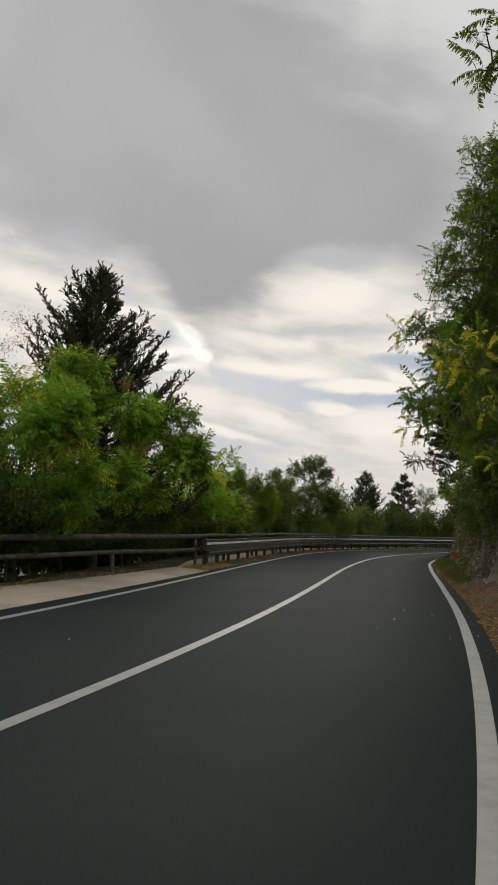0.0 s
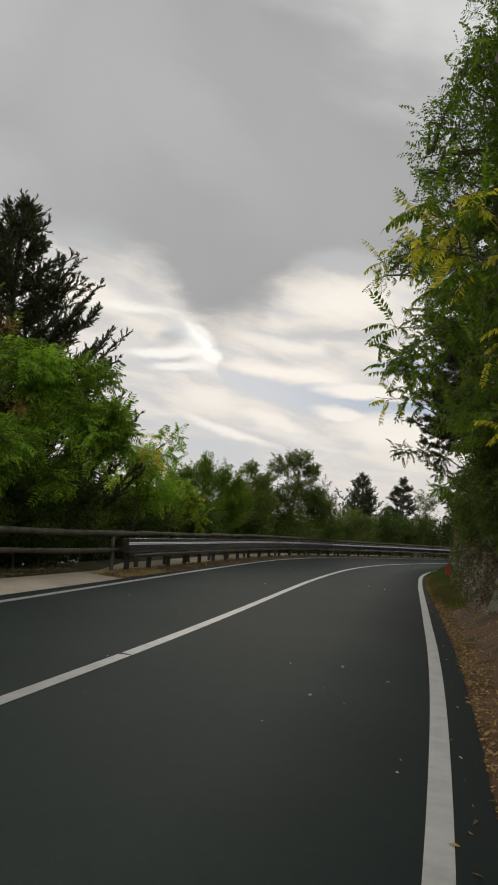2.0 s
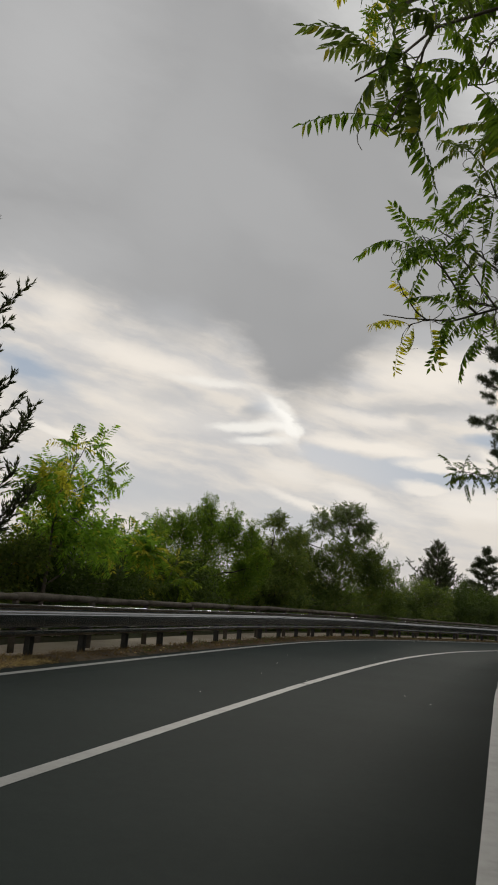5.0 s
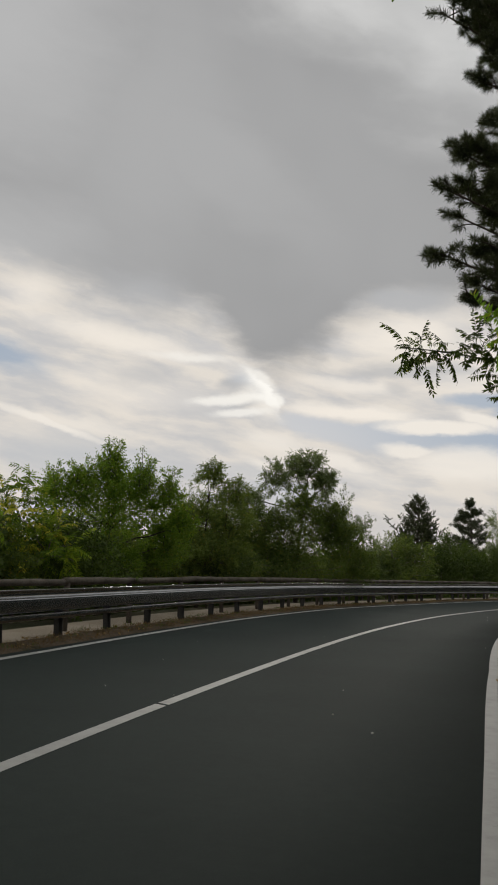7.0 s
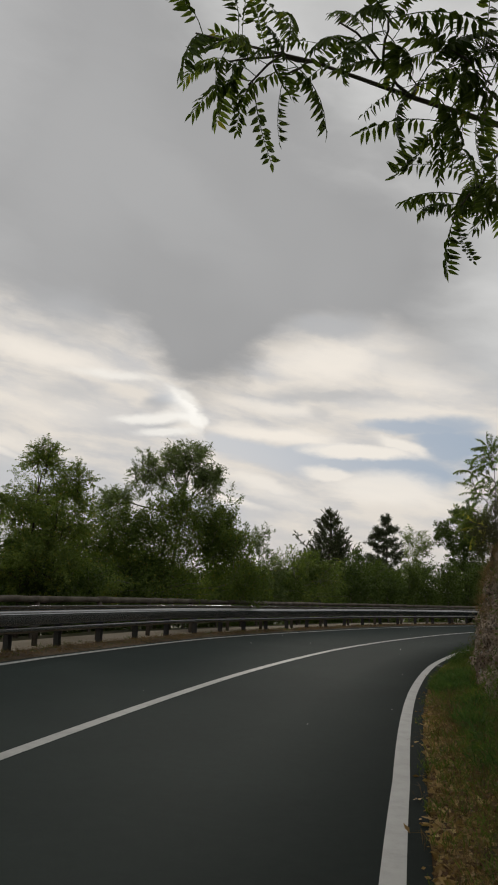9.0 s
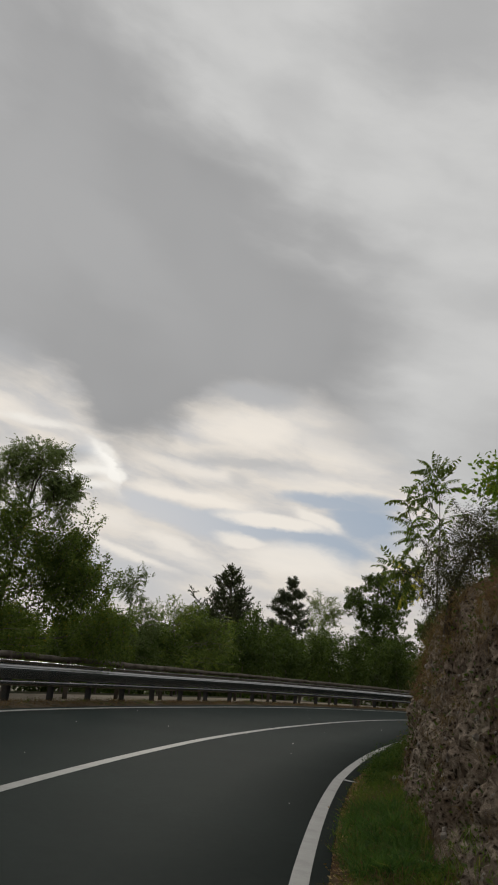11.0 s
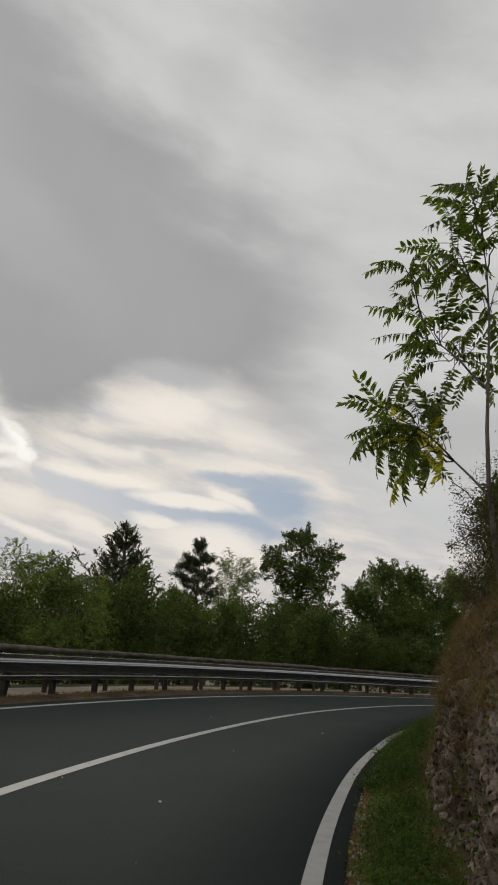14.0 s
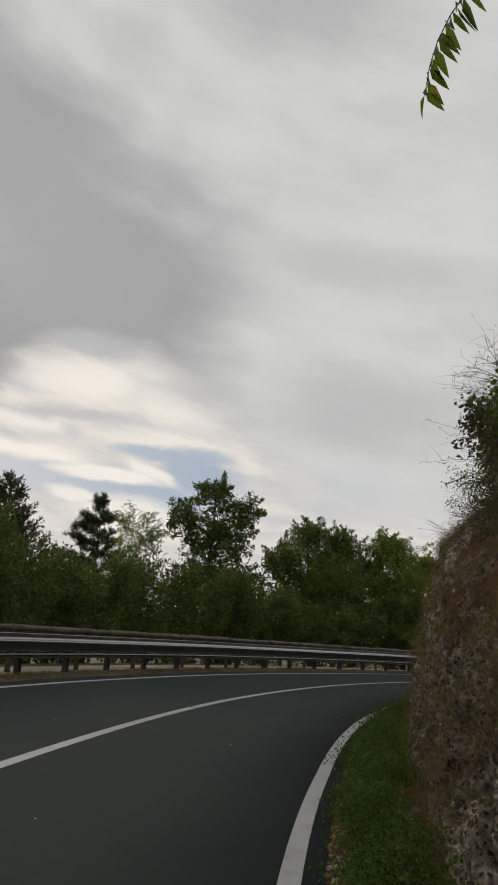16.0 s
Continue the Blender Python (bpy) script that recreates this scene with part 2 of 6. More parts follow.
def surface(name, big, small, lo, hi, rough=0.85, spec=0.25, relief=0.5, depth=0.01, dark=None, stretch=None):
    """A rough natural surface: two tones at two scales, with relief."""
    m, nt, b = base_material(name, rough, spec)
    n1, n2 = noise_node(nt, big, 5, stretch=stretch), noise_node(nt, small, 6, 0.65, stretch=stretch)
    c = ramp(nt, n1.outputs[0], [(0.32, lo), (0.68, hi)])
    d = ramp(nt, n2.outputs[0], [(0.3, (0.62, 0.62, 0.62)), (0.7, (1.25, 1.25, 1.25))])
    c = mix_colours(nt, 0.85, c, d, "MULTIPLY")
    if dark:
        n3 = noise_node(nt, big * 2.7, 3)
        c = mix_colours(nt, ramp(nt, n3.outputs[0], [(0.52, (0, 0, 0)), (0.66, (1, 1, 1))]), c, dark)
    nt.links.new(c, b.inputs["Base Color"])
    bump(nt, b, n2.outputs[0], relief, depth)
    return m


def leaf_material(name, a, b_, c=None, through=0.35, rough=0.5):
    """Leaves: tones that differ leaf by leaf and tree by tree, and light that comes through them."""
    m, nt, b = base_material(name, rough, 0.14)
    geo = nt.nodes.new("ShaderNodeNewGeometry")
    info = nt.nodes.new("ShaderNodeObjectInfo")
    big = noise_node(nt, 0.9, 2)
    stops = [(0.0, a), (0.6, b_)] + ([(0.93, b_), (1.0, c)] if c else [(1.0, b_)])
    col = ramp(nt, geo.outputs["Random Per Island"], stops)
    col = mix_colours(nt, 0.8, col, ramp(nt, info.outputs["Random"], [(0, (0.75, 0.78, 0.7)), (1, (1.25, 1.2, 1.1))]), "MULTIPLY")
    col = mix_colours(nt, 0.8, col, ramp(nt, big.outputs[0], [(0.3, (0.7, 0.72, 0.7)), (0.7, (1.3, 1.28, 1.2))]), "MULTIPLY")
    nt.links.new(col, b.inputs["Base Color"])
    t = nt.nodes.new("ShaderNodeBsdfTranslucent")
    nt.links.new(mix_colours(nt, 1.0, col, (1.5, 1.5, 0.7), "MULTIPLY"), t.inputs[0])
    mx = nt.nodes.new("ShaderNodeMixShader")
    mx.inputs[0].default_value = through
    nt.links.new(b.outputs[0], mx.inputs[1])
    nt.links.new(t.outputs[0], mx.inputs[2])
    nt.links.new(mx.outputs[0], nt.nodes["Material Output"].inputs[0])
    return m


def asphalt_material():
    m, nt, b = base_material("asphalt", 0.88, 0.10)
    fine, mid, wide = noise_node(nt, 160, 3, 0.7), noise_node(nt, 9, 5), noise_node(nt, 0.35, 4)
    c = ramp(nt, fine.outputs[0], [(0.25, (0.0152, 0.0216, 0.0196)), (0.6, (0.0232, 0.0322, 0.0294)), (0.8, (0.037, 0.048, 0.0445))])
    c = mix_colours(nt, 0.3, c, ramp(nt, mid.outputs[0], [(0.3, (0.8, 0.8, 0.8)), (0.7, (1.2, 1.2, 1.2))]), "MULTIPLY")
    c = mix_colours(nt, 0.7, c, ramp(nt, wide.outputs[0], [(0.3, (0.82, 0.83, 0.83)), (0.7, (1.2, 1.19, 1.18))]), "MULTIPLY")
    nt.links.new(c, b.inputs["Base Color"])
    bump(nt, b, fine.outputs[0], 0.25, 0.003)
    return m


def paint_material():
    m, nt, b = base_material("road_paint", 0.6, 0.35)
    fine, mid = noise_node(nt, 140, 3, 0.7), noise_node(nt, 4, 6, 0.7)
    c = ramp(nt, mid.outputs[0], [(0.28, (0.245, 0.245, 0.23)), (0.5, (0.315, 0.315, 0.30)), (0.75, (0.36, 0.36, 0.343))])
    c = mix_colours(nt, ramp(nt, fine.outputs[0], [(0.66, (0, 0, 0)), (0.74, (0.8, 0.8, 0.8))]), c, (0.16, 0.16, 0.155))
    nt.links.new(c, b.inputs["Base Color"])
    bump(nt, b, fine.outputs[0], 0.3, 0.003)
    return m


def steel_material():
    m, nt, b = base_material("galvanised_steel", 0.42, 0.5)
    b.inputs["Metallic"].default_value = 1.0
    n, s = noise_node(nt, 3, 6, 0.7), noise_node(nt, 40, 4, 0.7)
    c = ramp(nt, n.outputs[0], [(0.3, (0.27, 0.275, 0.28)), (0.7, (0.36, 0.365, 0.37))])
    c = mix_colours(nt, ramp(nt, s.outputs[0], [(0.6, (0, 0, 0)), (0.75, (0.5, 0.5, 0.5))]), c, (0.16, 0.14, 0.12))
    nt.links.new(c, b.inputs["Base Color"])
    nt.links.new(ramp(nt, s.outputs[0], [(0.3, (0.15, 0.15, 0.15)), (0.7, (0.22, 0.22, 0.22))]), b.inputs["Roughness"])
    return m


def rock_material():
    m, nt, b = base_material("conglomerate_rock", 0.95, 0.06)
    tc = nt.nodes.new("ShaderNodeTexCoord")
    v = nt.nodes.new("ShaderNodeTexVoronoi")
    v.inputs["Scale"].default_value = 7.0
    wv = noise_node(nt, 5, 4)
    add = nt.nodes.new("ShaderNodeVectorMath")
    add.operation = "MULTIPLY_ADD"
    add.inputs[1].default_value = (0.25, 0.25, 0.25)
    nt.links.new(wv.outputs[1], add.inputs[0])
    nt.links.new(tc.outputs["Object"], add.inputs[2])
    nt.links.new(add.outputs[0], v.inputs["Vector"])
    big, fine = noise_node(nt, 0.8, 5), noise_node(nt, 30, 6, 0.7)
    c = ramp(nt, big.outputs[0], [(0.3, (0.12, 0.09, 0.07)), (0.55, (0.27, 0.23, 0.195)), (0.75, (0.44, 0.40, 0.36))])
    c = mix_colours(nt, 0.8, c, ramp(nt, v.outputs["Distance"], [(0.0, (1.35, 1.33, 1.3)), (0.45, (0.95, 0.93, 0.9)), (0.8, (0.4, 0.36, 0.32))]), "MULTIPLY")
    c = mix_colours(nt, 0.8, c, ramp(nt, fine.outputs[0], [(0.3, (0.6, 0.58, 0.55)), (0.7, (1.3, 1.3, 1.28))]), "MULTIPLY")
    patch = noise_node(nt, 4.5, 5, 0.6)
    c = mix_colours(nt, 0.85, c, ramp(nt, patch.outputs[0], [(0.35, (0.65, 0.6, 0.55)), (0.55, (1.0, 0.98, 0.95)), (0.7, (1.7, 1.7, 1.65))]), "MULTIPLY")
    moss = noise_node(nt, 1.6, 5, 0.6)
    c = mix_colours(nt, ramp(nt, moss.outputs[0], [(0.56, (0, 0, 0)), (0.72, (0.7, 0.7, 0.7))]), c, (0.085, 0.075, 0.03))
    nt.links.new(c, b.inputs["Base Color"])
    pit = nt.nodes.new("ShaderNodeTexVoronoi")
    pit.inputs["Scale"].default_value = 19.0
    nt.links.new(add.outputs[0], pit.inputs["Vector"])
    # shade inside the pits is put into the colour as well as the relief
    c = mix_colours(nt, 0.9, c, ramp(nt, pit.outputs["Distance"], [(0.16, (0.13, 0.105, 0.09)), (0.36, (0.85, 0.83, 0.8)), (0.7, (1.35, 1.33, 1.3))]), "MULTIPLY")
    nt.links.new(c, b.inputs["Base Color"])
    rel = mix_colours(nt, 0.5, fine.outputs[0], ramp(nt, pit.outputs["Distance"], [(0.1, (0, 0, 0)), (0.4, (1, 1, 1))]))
    bump(nt, b, rel, 1.0, 0.07)
    return m


ASPHALT, PAINT, STEEL, ROCK = asphalt_material(), paint_material(), steel_material(), rock_material()
SAND = surface("sandy_gravel", 0.7, 45, (0.38, 0.315, 0.24), (0.53, 0.455, 0.36), relief=0.6, depth=0.01)
SUBSOIL = surface("dull_verge_earth", 0.9, 30, (0.062, 0.046, 0.031), (0.15, 0.118, 0.082), spec=0.04, relief=1.0, depth=0.03, dark=(0.045, 0.042, 0.024))
EARTH = surface("dry_earth", 0.9, 22, (0.082, 0.046, 0.023), (0.16, 0.094, 0.05), spec=0.04, relief=1.0, depth=0.04, dark=(0.05, 0.045, 0.022))
SOIL = surface("woodland_soil", 0.5, 12, (0.045, 0.05, 0.022), (0.10, 0.085, 0.045), relief=0.8, depth=0.05)
LOG = surface("weathered_log", 2.5, 30, (0.06, 0.050, 0.040), (0.15, 0.13, 0.105), relief=0.9, depth=0.008, stretch=(1, 1, 1))
BARK = surface("grey_bark", 3, 25, (0.09, 0.075, 0.06), (0.19, 0.165, 0.14), relief=0.8, depth=0.01)
BARK_DARK = surface("dark_bark", 3, 22, (0.045, 0.035, 0.028), (0.10, 0.08, 0.065), relief=0.9, depth=0.015)
STONE = surface("pale_stone", 3, 28, (0.19, 0.16, 0.135), (0.38, 0.34, 0.30), relief=0.9, depth=0.02, dark=(0.08, 0.06, 0.045))
# steel for the posts: the shade on them is put into its dark tone
SHADED_STEEL = surface("dull_shaded_steel", 4, 40, (0.045, 0.045, 0.044), (0.085, 0.083, 0.08), rough=0.6, relief=0.3, depth=0.003)
RED = surface("faded_red_plastic", 4, 30, (0.42, 0.05, 0.035), (0.5, 0.08, 0.05), rough=0.5, relief=0.1, depth=0.002)
LEAF = leaf_material("leaf_green", (0.066, 0.122, 0.02), (0.13, 0.21, 0.032), (0.24, 0.23, 0.04), 0.5)
LEAF_LIGHT = leaf_material("leaf_light_green", (0.108, 0.225, 0.036), (0.235, 0.385, 0.062), (0.46, 0.40, 0.06), 0.55)
LEAF_MIXED = leaf_material("leaf_mixed_green", (0.115, 0.19, 0.028), (0.25, 0.33, 0.046), (0.40, 0.32, 0.055), 0.5)
LEAF_OLIVE = leaf_material("leaf_olive", (0.066, 0.102, 0.032), (0.132, 0.178, 0.052), (0.24, 0.20, 0.045), 0.45)
LEAF_DARK = leaf_material("leaf_dark_green", (0.038, 0.064, 0.018), (0.080, 0.116, 0.031), None, 0.32)
LEAF_YELLOW = leaf_material("leaf_yellow", (0.29, 0.33, 0.045), (0.55, 0.51, 0.075), (0.46, 0.33, 0.06), 0.45)
LEAF_GREY = leaf_material("leaf_grey_green", (0.085, 0.12, 0.05), (0.15, 0.19, 0.085), None, 0.3)
NEEDLE = leaf_material("needles_dark", (0.034, 0.046, 0.027), (0.064, 0.078, 0.042), None, 0.16)
LITTER = leaf_material("fallen_leaves", (0.17, 0.105, 0.055), (0.36, 0.25, 0.125), (0.52, 0.43, 0.22), 0.15, 0.7)
FRESH = leaf_material("fresh_grass", (0.026, 0.062, 0.020), (0.066, 0.125, 0.036), (0.13, 0.15, 0.05), 0.33, 0.75)
GRASS = leaf_material("grass_green", (0.044, 0.078, 0.018), (0.10, 0.15, 0.036), (0.22, 0.18, 0.08), 0.33, 0.75)
WEED = leaf_material("weed_green", (0.026, 0.056, 0.015), (0.082, 0.135, 0.034), (0.20, 0.18, 0.06), 0.34, 0.7)
CHIP = surface("pale_chips", 6, 40, (0.45, 0.44, 0.41), (0.65, 0.64, 0.6), relief=0.3, depth=0.003)
STRAW = leaf_material("dry_grass", (0.082, 0.055, 0.035), (0.165, 0.114, 0.072), None, 0.3, 0.7)
SEED = leaf_material("dry_seeds", (0.20, 0.085, 0.05), (0.36, 0.17, 0.10), None, 0.3, 0.7)
BRUSH = leaf_material("dark_scrub", (0.034, 0.042, 0.020), (0.082, 0.080, 0.040), (0.13, 0.10, 0.06), 0.2, 0.7)
PALE_STRAW = leaf_material("pale_straw", (0.24, 0.17, 0.09), (0.42, 0.32, 0.18), None, 0.25, 0.7)
TWIG = leaf_material("dry_twigs", (0.05, 0.04, 0.03), (0.11, 0.09, 0.07), None, 0.1, 0.8)

# ---- building tools ----
def mesh_of(name, verts, quads, mat, smooth=False):
    """A mesh from arrays of corners and four-sided faces (or three-sided)."""
    verts, quads = np.asarray(verts, dtype=np.float32).reshape(-1, 3), np.asarray(quads, dtype=np.int32)
    k = quads.shape[1]
    me = bpy.data.meshes.new(name)
    me.vertices.add(len(verts))
    me.vertices.foreach_set("co", verts.ravel())
    me.loops.add(quads.size)
    me.loops.foreach_set("vertex_index", quads.ravel())
    me.polygons.add(len(quads))
    me.polygons.foreach_set("loop_start", np.arange(len(quads), dtype=np.int32) * k)
    me.polygons.foreach_set("use_smooth", np.full(len(quads), smooth))
    me.update(calc_edges=True)
    me.validate()
    for one in (mat if isinstance(mat, (list, tuple)) else [mat]):
        me.materials.append(one)
    return me


def link(name, me, parent=None, at=None, label=""):
    ob = new(name, me)
    if parent:
        ob.parent = parent
    if at is not None:
        ob.matrix_local = at if isinstance(at, Matrix) else Matrix.Translation(at)
    if label:
        ob["label"] = label
    return ob


class Geo:
    """Collects pieces of one mesh."""

    def __init__(self):
        self.v, self.f, self.n = [], [], 0

    def add(self, v, f):
        v, f = np.asarray(v, float).reshape(-1, 3), np.asarray(f, int)
        self.v.append(v)
        self.f.append(f + self.n)
        self.n += len(v)
        return self

    def tube(self, pts, radii, sides=7):
        pts = np.asarray(pts, float)
        radii = np.broadcast_to(np.asarray(radii, float), (len(pts),))
        d = np.gradient(pts, axis=0)
        d /= np.linalg.norm(d, axis=1)[:, None] + 1e-9
        ref = np.where(np.abs(d[:, 2:3]) > 0.9, [[1.0, 0, 0]], [[0, 0, 1.0]])
        a = np.cross(d, ref)
        a /= np.linalg.norm(a, axis=1)[:, None]
        b = np.cross(d, a)
        ang = np.linspace(0, 2 * np.pi, sides, endpoint=False)
        ring = pts[:, None] + radii[:, None, None] * (np.cos(ang)[None, :, None] * a[:, None] + np.sin(ang)[None, :, None] * b[:, None])
        m = len(pts)
        i, j = np.meshgrid(np.arange(m - 1), np.arange(sides), indexing="ij")
        k = (j + 1) % sides
        q = np.stack([i * sides + j, i * sides + k, (i + 1) * sides + k, (i + 1) * sides + j], -1).reshape(-1, 4)
        v = np.vstack([ring.reshape(-1, 3), pts[:1], pts[-1:]])
        c0, c1 = m * sides, m * sides + 1
        s = np.arange(0, sides, 2)
        cap0 = np.stack([np.full(len(s), c0), (s + 2) % sides if sides % 2 == 0 else np.minimum(s + 2, sides) % sides, (s + 1) % sides, s], -1)
        cap1 = np.stack([np.full(len(s), c1), s, (s + 1) % sides, (s + 2) % sides if sides % 2 == 0 else np.minimum(s + 2, sides) % sides], -1) 
        cap1[:, 1:] += (m - 1) * sides
        return self.add(v, np.vstack([q, cap0, cap1]) if sides % 2 == 0 else q)

    def box(self, lo, hi):
        x0, y0, z0 = lo
        x1, y1, z1 = hi
        v = [(x0, y0, z0), (x1, y0, z0), (x1, y1, z0), (x0, y1, z0), (x0, y0, z1), (x1, y0, z1), (x1, y1, z1), (x0, y1, z1)]
        return self.add(v, [(0, 3, 2, 1), (4, 5, 6, 7), (0, 1, 5, 4), (1, 2, 6, 5), (2, 3, 7, 6), (3, 0, 4, 7)])

    def mesh(self, name, mat, smooth=False):
        return mesh_of(name, np.vstack(self.v), np.vstack(self.f), mat, smooth)


def unit(v):
    return v / (np.linalg.norm(v, axis=-1, keepdims=True) + 1e-9)


def blades(pos, way, length, width, rng, sag=0.0):
    """Leaves or blades as four-cornered pieces, folded a little along the middle."""
    n = len(pos)
    way = unit(way)
    side = unit(np.cross(way, unit(rng.normal(size=(n, 3)))))
    up = np.cross(side, way)
    length = np.broadcast_to(np.asarray(length, float), (n,))[:, None]
    width = np.broadcast_to(np.asarray(width, float), (n,))[:, None]
    mid = pos + way * length * 0.45
    tip = pos + way * length + np.array([0, 0, -1.0]) * length * sag
    v = np.stack([pos, mid + side * width / 2 + up * width * 0.12, tip, mid - side * width / 2 + up * width * 0.12], 1).reshape(-1, 3)
    return v, np.arange(n * 4).reshape(-1, 4)


# the road's middle line: how it bends, metre by metre, from behind the camera to past the corner
ROAD_STEP = 0.25
ROAD_S = np.arange(-60, 118, ROAD_STEP)
BEND_AT = [-60, -30, -8.5, 4.25, 17, 29.75, 40.8, 51, 61.2, 72.25, 85, 100, 118]
BEND = [0.0, -0.004, -0.0128, -0.0055, 0.0014, 0.0092, 0.0149, 0.0176, 0.0207, 0.0238, 0.0268, 0.02, 0.0]
ROAD_T = np.cumsum(np.interp(ROAD_S, BEND_AT, BEND) * ROAD_STEP)
i_zero = int(np.argmin(np.abs(ROAD_S)))
ROAD_T += 0.2437 - ROAD_T[i_zero]
ROAD_X, ROAD_Y = np.cumsum(np.sin(ROAD_T) * ROAD_STEP), np.cumsum(np.cos(ROAD_T) * ROAD_STEP)
ROAD_X += -0.319 - ROAD_X[i_zero]
ROAD_Y += 9.119 - ROAD_Y[i_zero]
LEFT, RIGHT = 3.0, -2.78          # the painted edge lines, from the middle line, about
LINE_AT = [-60, -6, 2, 10, 18, 24, 30, 36, 42, 48, 54, 62, 75, 118]
INNER = [-2.78, -2.787, -2.77, -2.775, -2.843, -2.85, -2.746, -2.671, -2.708, -2.704, -2.605, -2.53, -2.5, -2.5]
MIDDLE = [0.12, 0.142, 0.142, 0.161, 0.16, 0.101, 0.031, -0.046, -0.091, -0.084, -0.042, 0.003, 0.047, 0.05]
OUTER = [2.85, 2.896, 3.006, 3.109, 3.188, 3.255, 3.295, 3.283, 3.207, 3.092, 2.963, 2.826, 2.75, 2.75]
RISE_AT = [-60, -6, 4, 14, 22, 30, 38, 46, 54, 62, 75, 118]
RISE = [-0.043, -0.043, -0.03, -0.02, -0.028, -0.035, -0.05, -0.061, -0.045, -0.05, -0.12, -0.75]
BANK = [0.028, 0.028, 0.0326, 0.0374, 0.0422, 0.0506, 0.0536, 0.0463, 0.0411, 0.034, 0.025, 0.02]
TAR_L, TAR_R = 3.48, -3.08        # the edges of the tar


def tar_edge(s):
    """How far to the right the tar goes: a hand or two past the edge line."""
    return np.interp(s, LINE_AT, INNER) - np.interp(s, [10, 22], [0.27, 0.19])


def road_height(s, n):
    """The tar leans towards the inside of the bend, more in its middle."""
    return np.interp(s, RISE_AT, RISE) + np.interp(s, RISE_AT, BANK) * (np.clip(n, -3.4, 5.6) - RIGHT)


def on_road(s, n, up=0.0):
    """The place s metres along the road and n metres to the left of its middle, up metres over its slope."""
    s, n = np.asarray(s, float), np.asarray(n, float)
    x, y, t = np.interp(s, ROAD_S, ROAD_X), np.interp(s, ROAD_S, ROAD_Y), np.interp(s, ROAD_S, ROAD_T)
    return np.stack(np.broadcast_arrays(x - n * np.cos(t), y + n * np.sin(t), road_height(s, n) + up), -1)


def strip(name, s, ns, ups, mat, smooth=True):
    """A sheet along the road through the given distances from its middle."""
    s, ns, ups = np.asarray(s, float), np.asarray(ns, float), np.asarray(ups, float)
    v = on_road(s[:, None], ns if ns.ndim == 2 else ns[None, :], ups[None, :])
    a, b = len(s), ns.shape[-1]
    i, j = np.meshgrid(np.arange(a - 1), np.arange(b - 1), indexing="ij")
    q = np.stack([i * b + j, i * b + j + 1, (i + 1) * b + j + 1, (i + 1) * b + j], -1).reshape(-1, 4)[:, ::-1]
    return mesh_of(name, v.reshape(-1, 3), q, mat, smooth)


def near_road(x, y):
    """The nearest s, and how far to the left, for many places."""
    x, y = np.asarray(x, float), np.asarray(y, float)
    best_s, best_n = np.zeros(x.shape), np.zeros(x.shape)
    rs, rx, ry, rt = ROAD_S[::4], ROAD_X[::4], ROAD_Y[::4], ROAD_T[::4]
    for k in range(0, x.size, 20000):
        px, py = x.ravel()[k:k + 20000], y.ravel()[k:k + 20000]
        i = np.argmin((px[:, None] - rx) ** 2 + (py[:, None] - ry) ** 2, 1)
        best_s.ravel()[k:k + 20000] = rs[i]
        best_n.ravel()[k:k + 20000] = np.sign(-(px - rx[i]) * np.cos(rt[i]) + (py - ry[i]) * np.sin(rt[i])) * np.hypot(px - rx[i], py - ry[i])
    return best_s, best_n


def smooth01(v, lo, hi):
    t = np.clip((v - lo) / (hi - lo), 0, 1)
    return t * t * (3 - 2 * t)


# the bank on the inner side: distance out from the tar and height, early earth slope and later rock wall
EARLY_OUT, EARLY_UP = [0, .35, .9, 1.3, 1.55, 1.9, 3.2, 6, 12, 40], [-.02, .05, .33, .55, 1.3, 1.9, 2.7, 4.2, 7.5, 16]
LATE_OUT, LATE_UP = [0, .2, .0, .10, .22, .45, 1.5, 4.2, 11, 40], [-.02, .03, .12, .78, 1.5, 2.35, 3.2, 4.7, 8, 16]
WALL_AT, WALL = [25, 34, 38, 41, 45, 49, 53, 57, 118], [1.0, 0.98, 0.95, 0.85, 0.72, 0.9, 1.28, 1.45, 1.45]      # how tall the wall stands, by turns
VERGE_AT, VERGE = [-60, 6, 11, 16, 20, 28, 32, 35.5, 39, 45, 52, 58, 118], [.7, .62, .5, .55, .66, .68, .55, .38, .5, .52, .42, .30, .42]


def bank_point(s, q):
    """Out and up on the bank's section at s; q runs from 0 at the tar to 9 far up the hill."""
    k = np.arange(10)
    verge = np.interp(s, VERGE_AT, VERGE)
    w = smooth01(s, 8.0, 14)
    eo, eu = np.interp(q, k, EARLY_OUT), np.interp(q, k, EARLY_UP)
    lo = np.where(q < 2, np.interp(q, [0, 1, 2], [0, .5, 1]) * verge, np.interp(q, k, LATE_OUT) + verge)
    lu = np.interp(q, k, LATE_UP)
    tall = np.interp(s, WALL_AT, WALL) - 1
    lu = lu + tall * np.where(q < 5, lu, 2.35)
    near = (tar_edge(s) - TAR_R) * np.clip(1 - q / 2, 0, 1)
    return eo * (1 - w) + lo * w - near, eu * (1 - w) + lu * w


def bank_height(s, n):
    """The hill's height at n (right of the tar)."""
    out = TAR_R - np.asarray(n, float)
    qs = np.linspace(0, 9, 46)
    o, u = bank_point(np.asarray(s, float)[..., None], qs)
    return np.array([np.interp(a, np.maximum.accumulate(b), c) for a, b, c in zip(out.ravel(), o.reshape(-1, 46), u.reshape(-1, 46))]).reshape(out.shape)


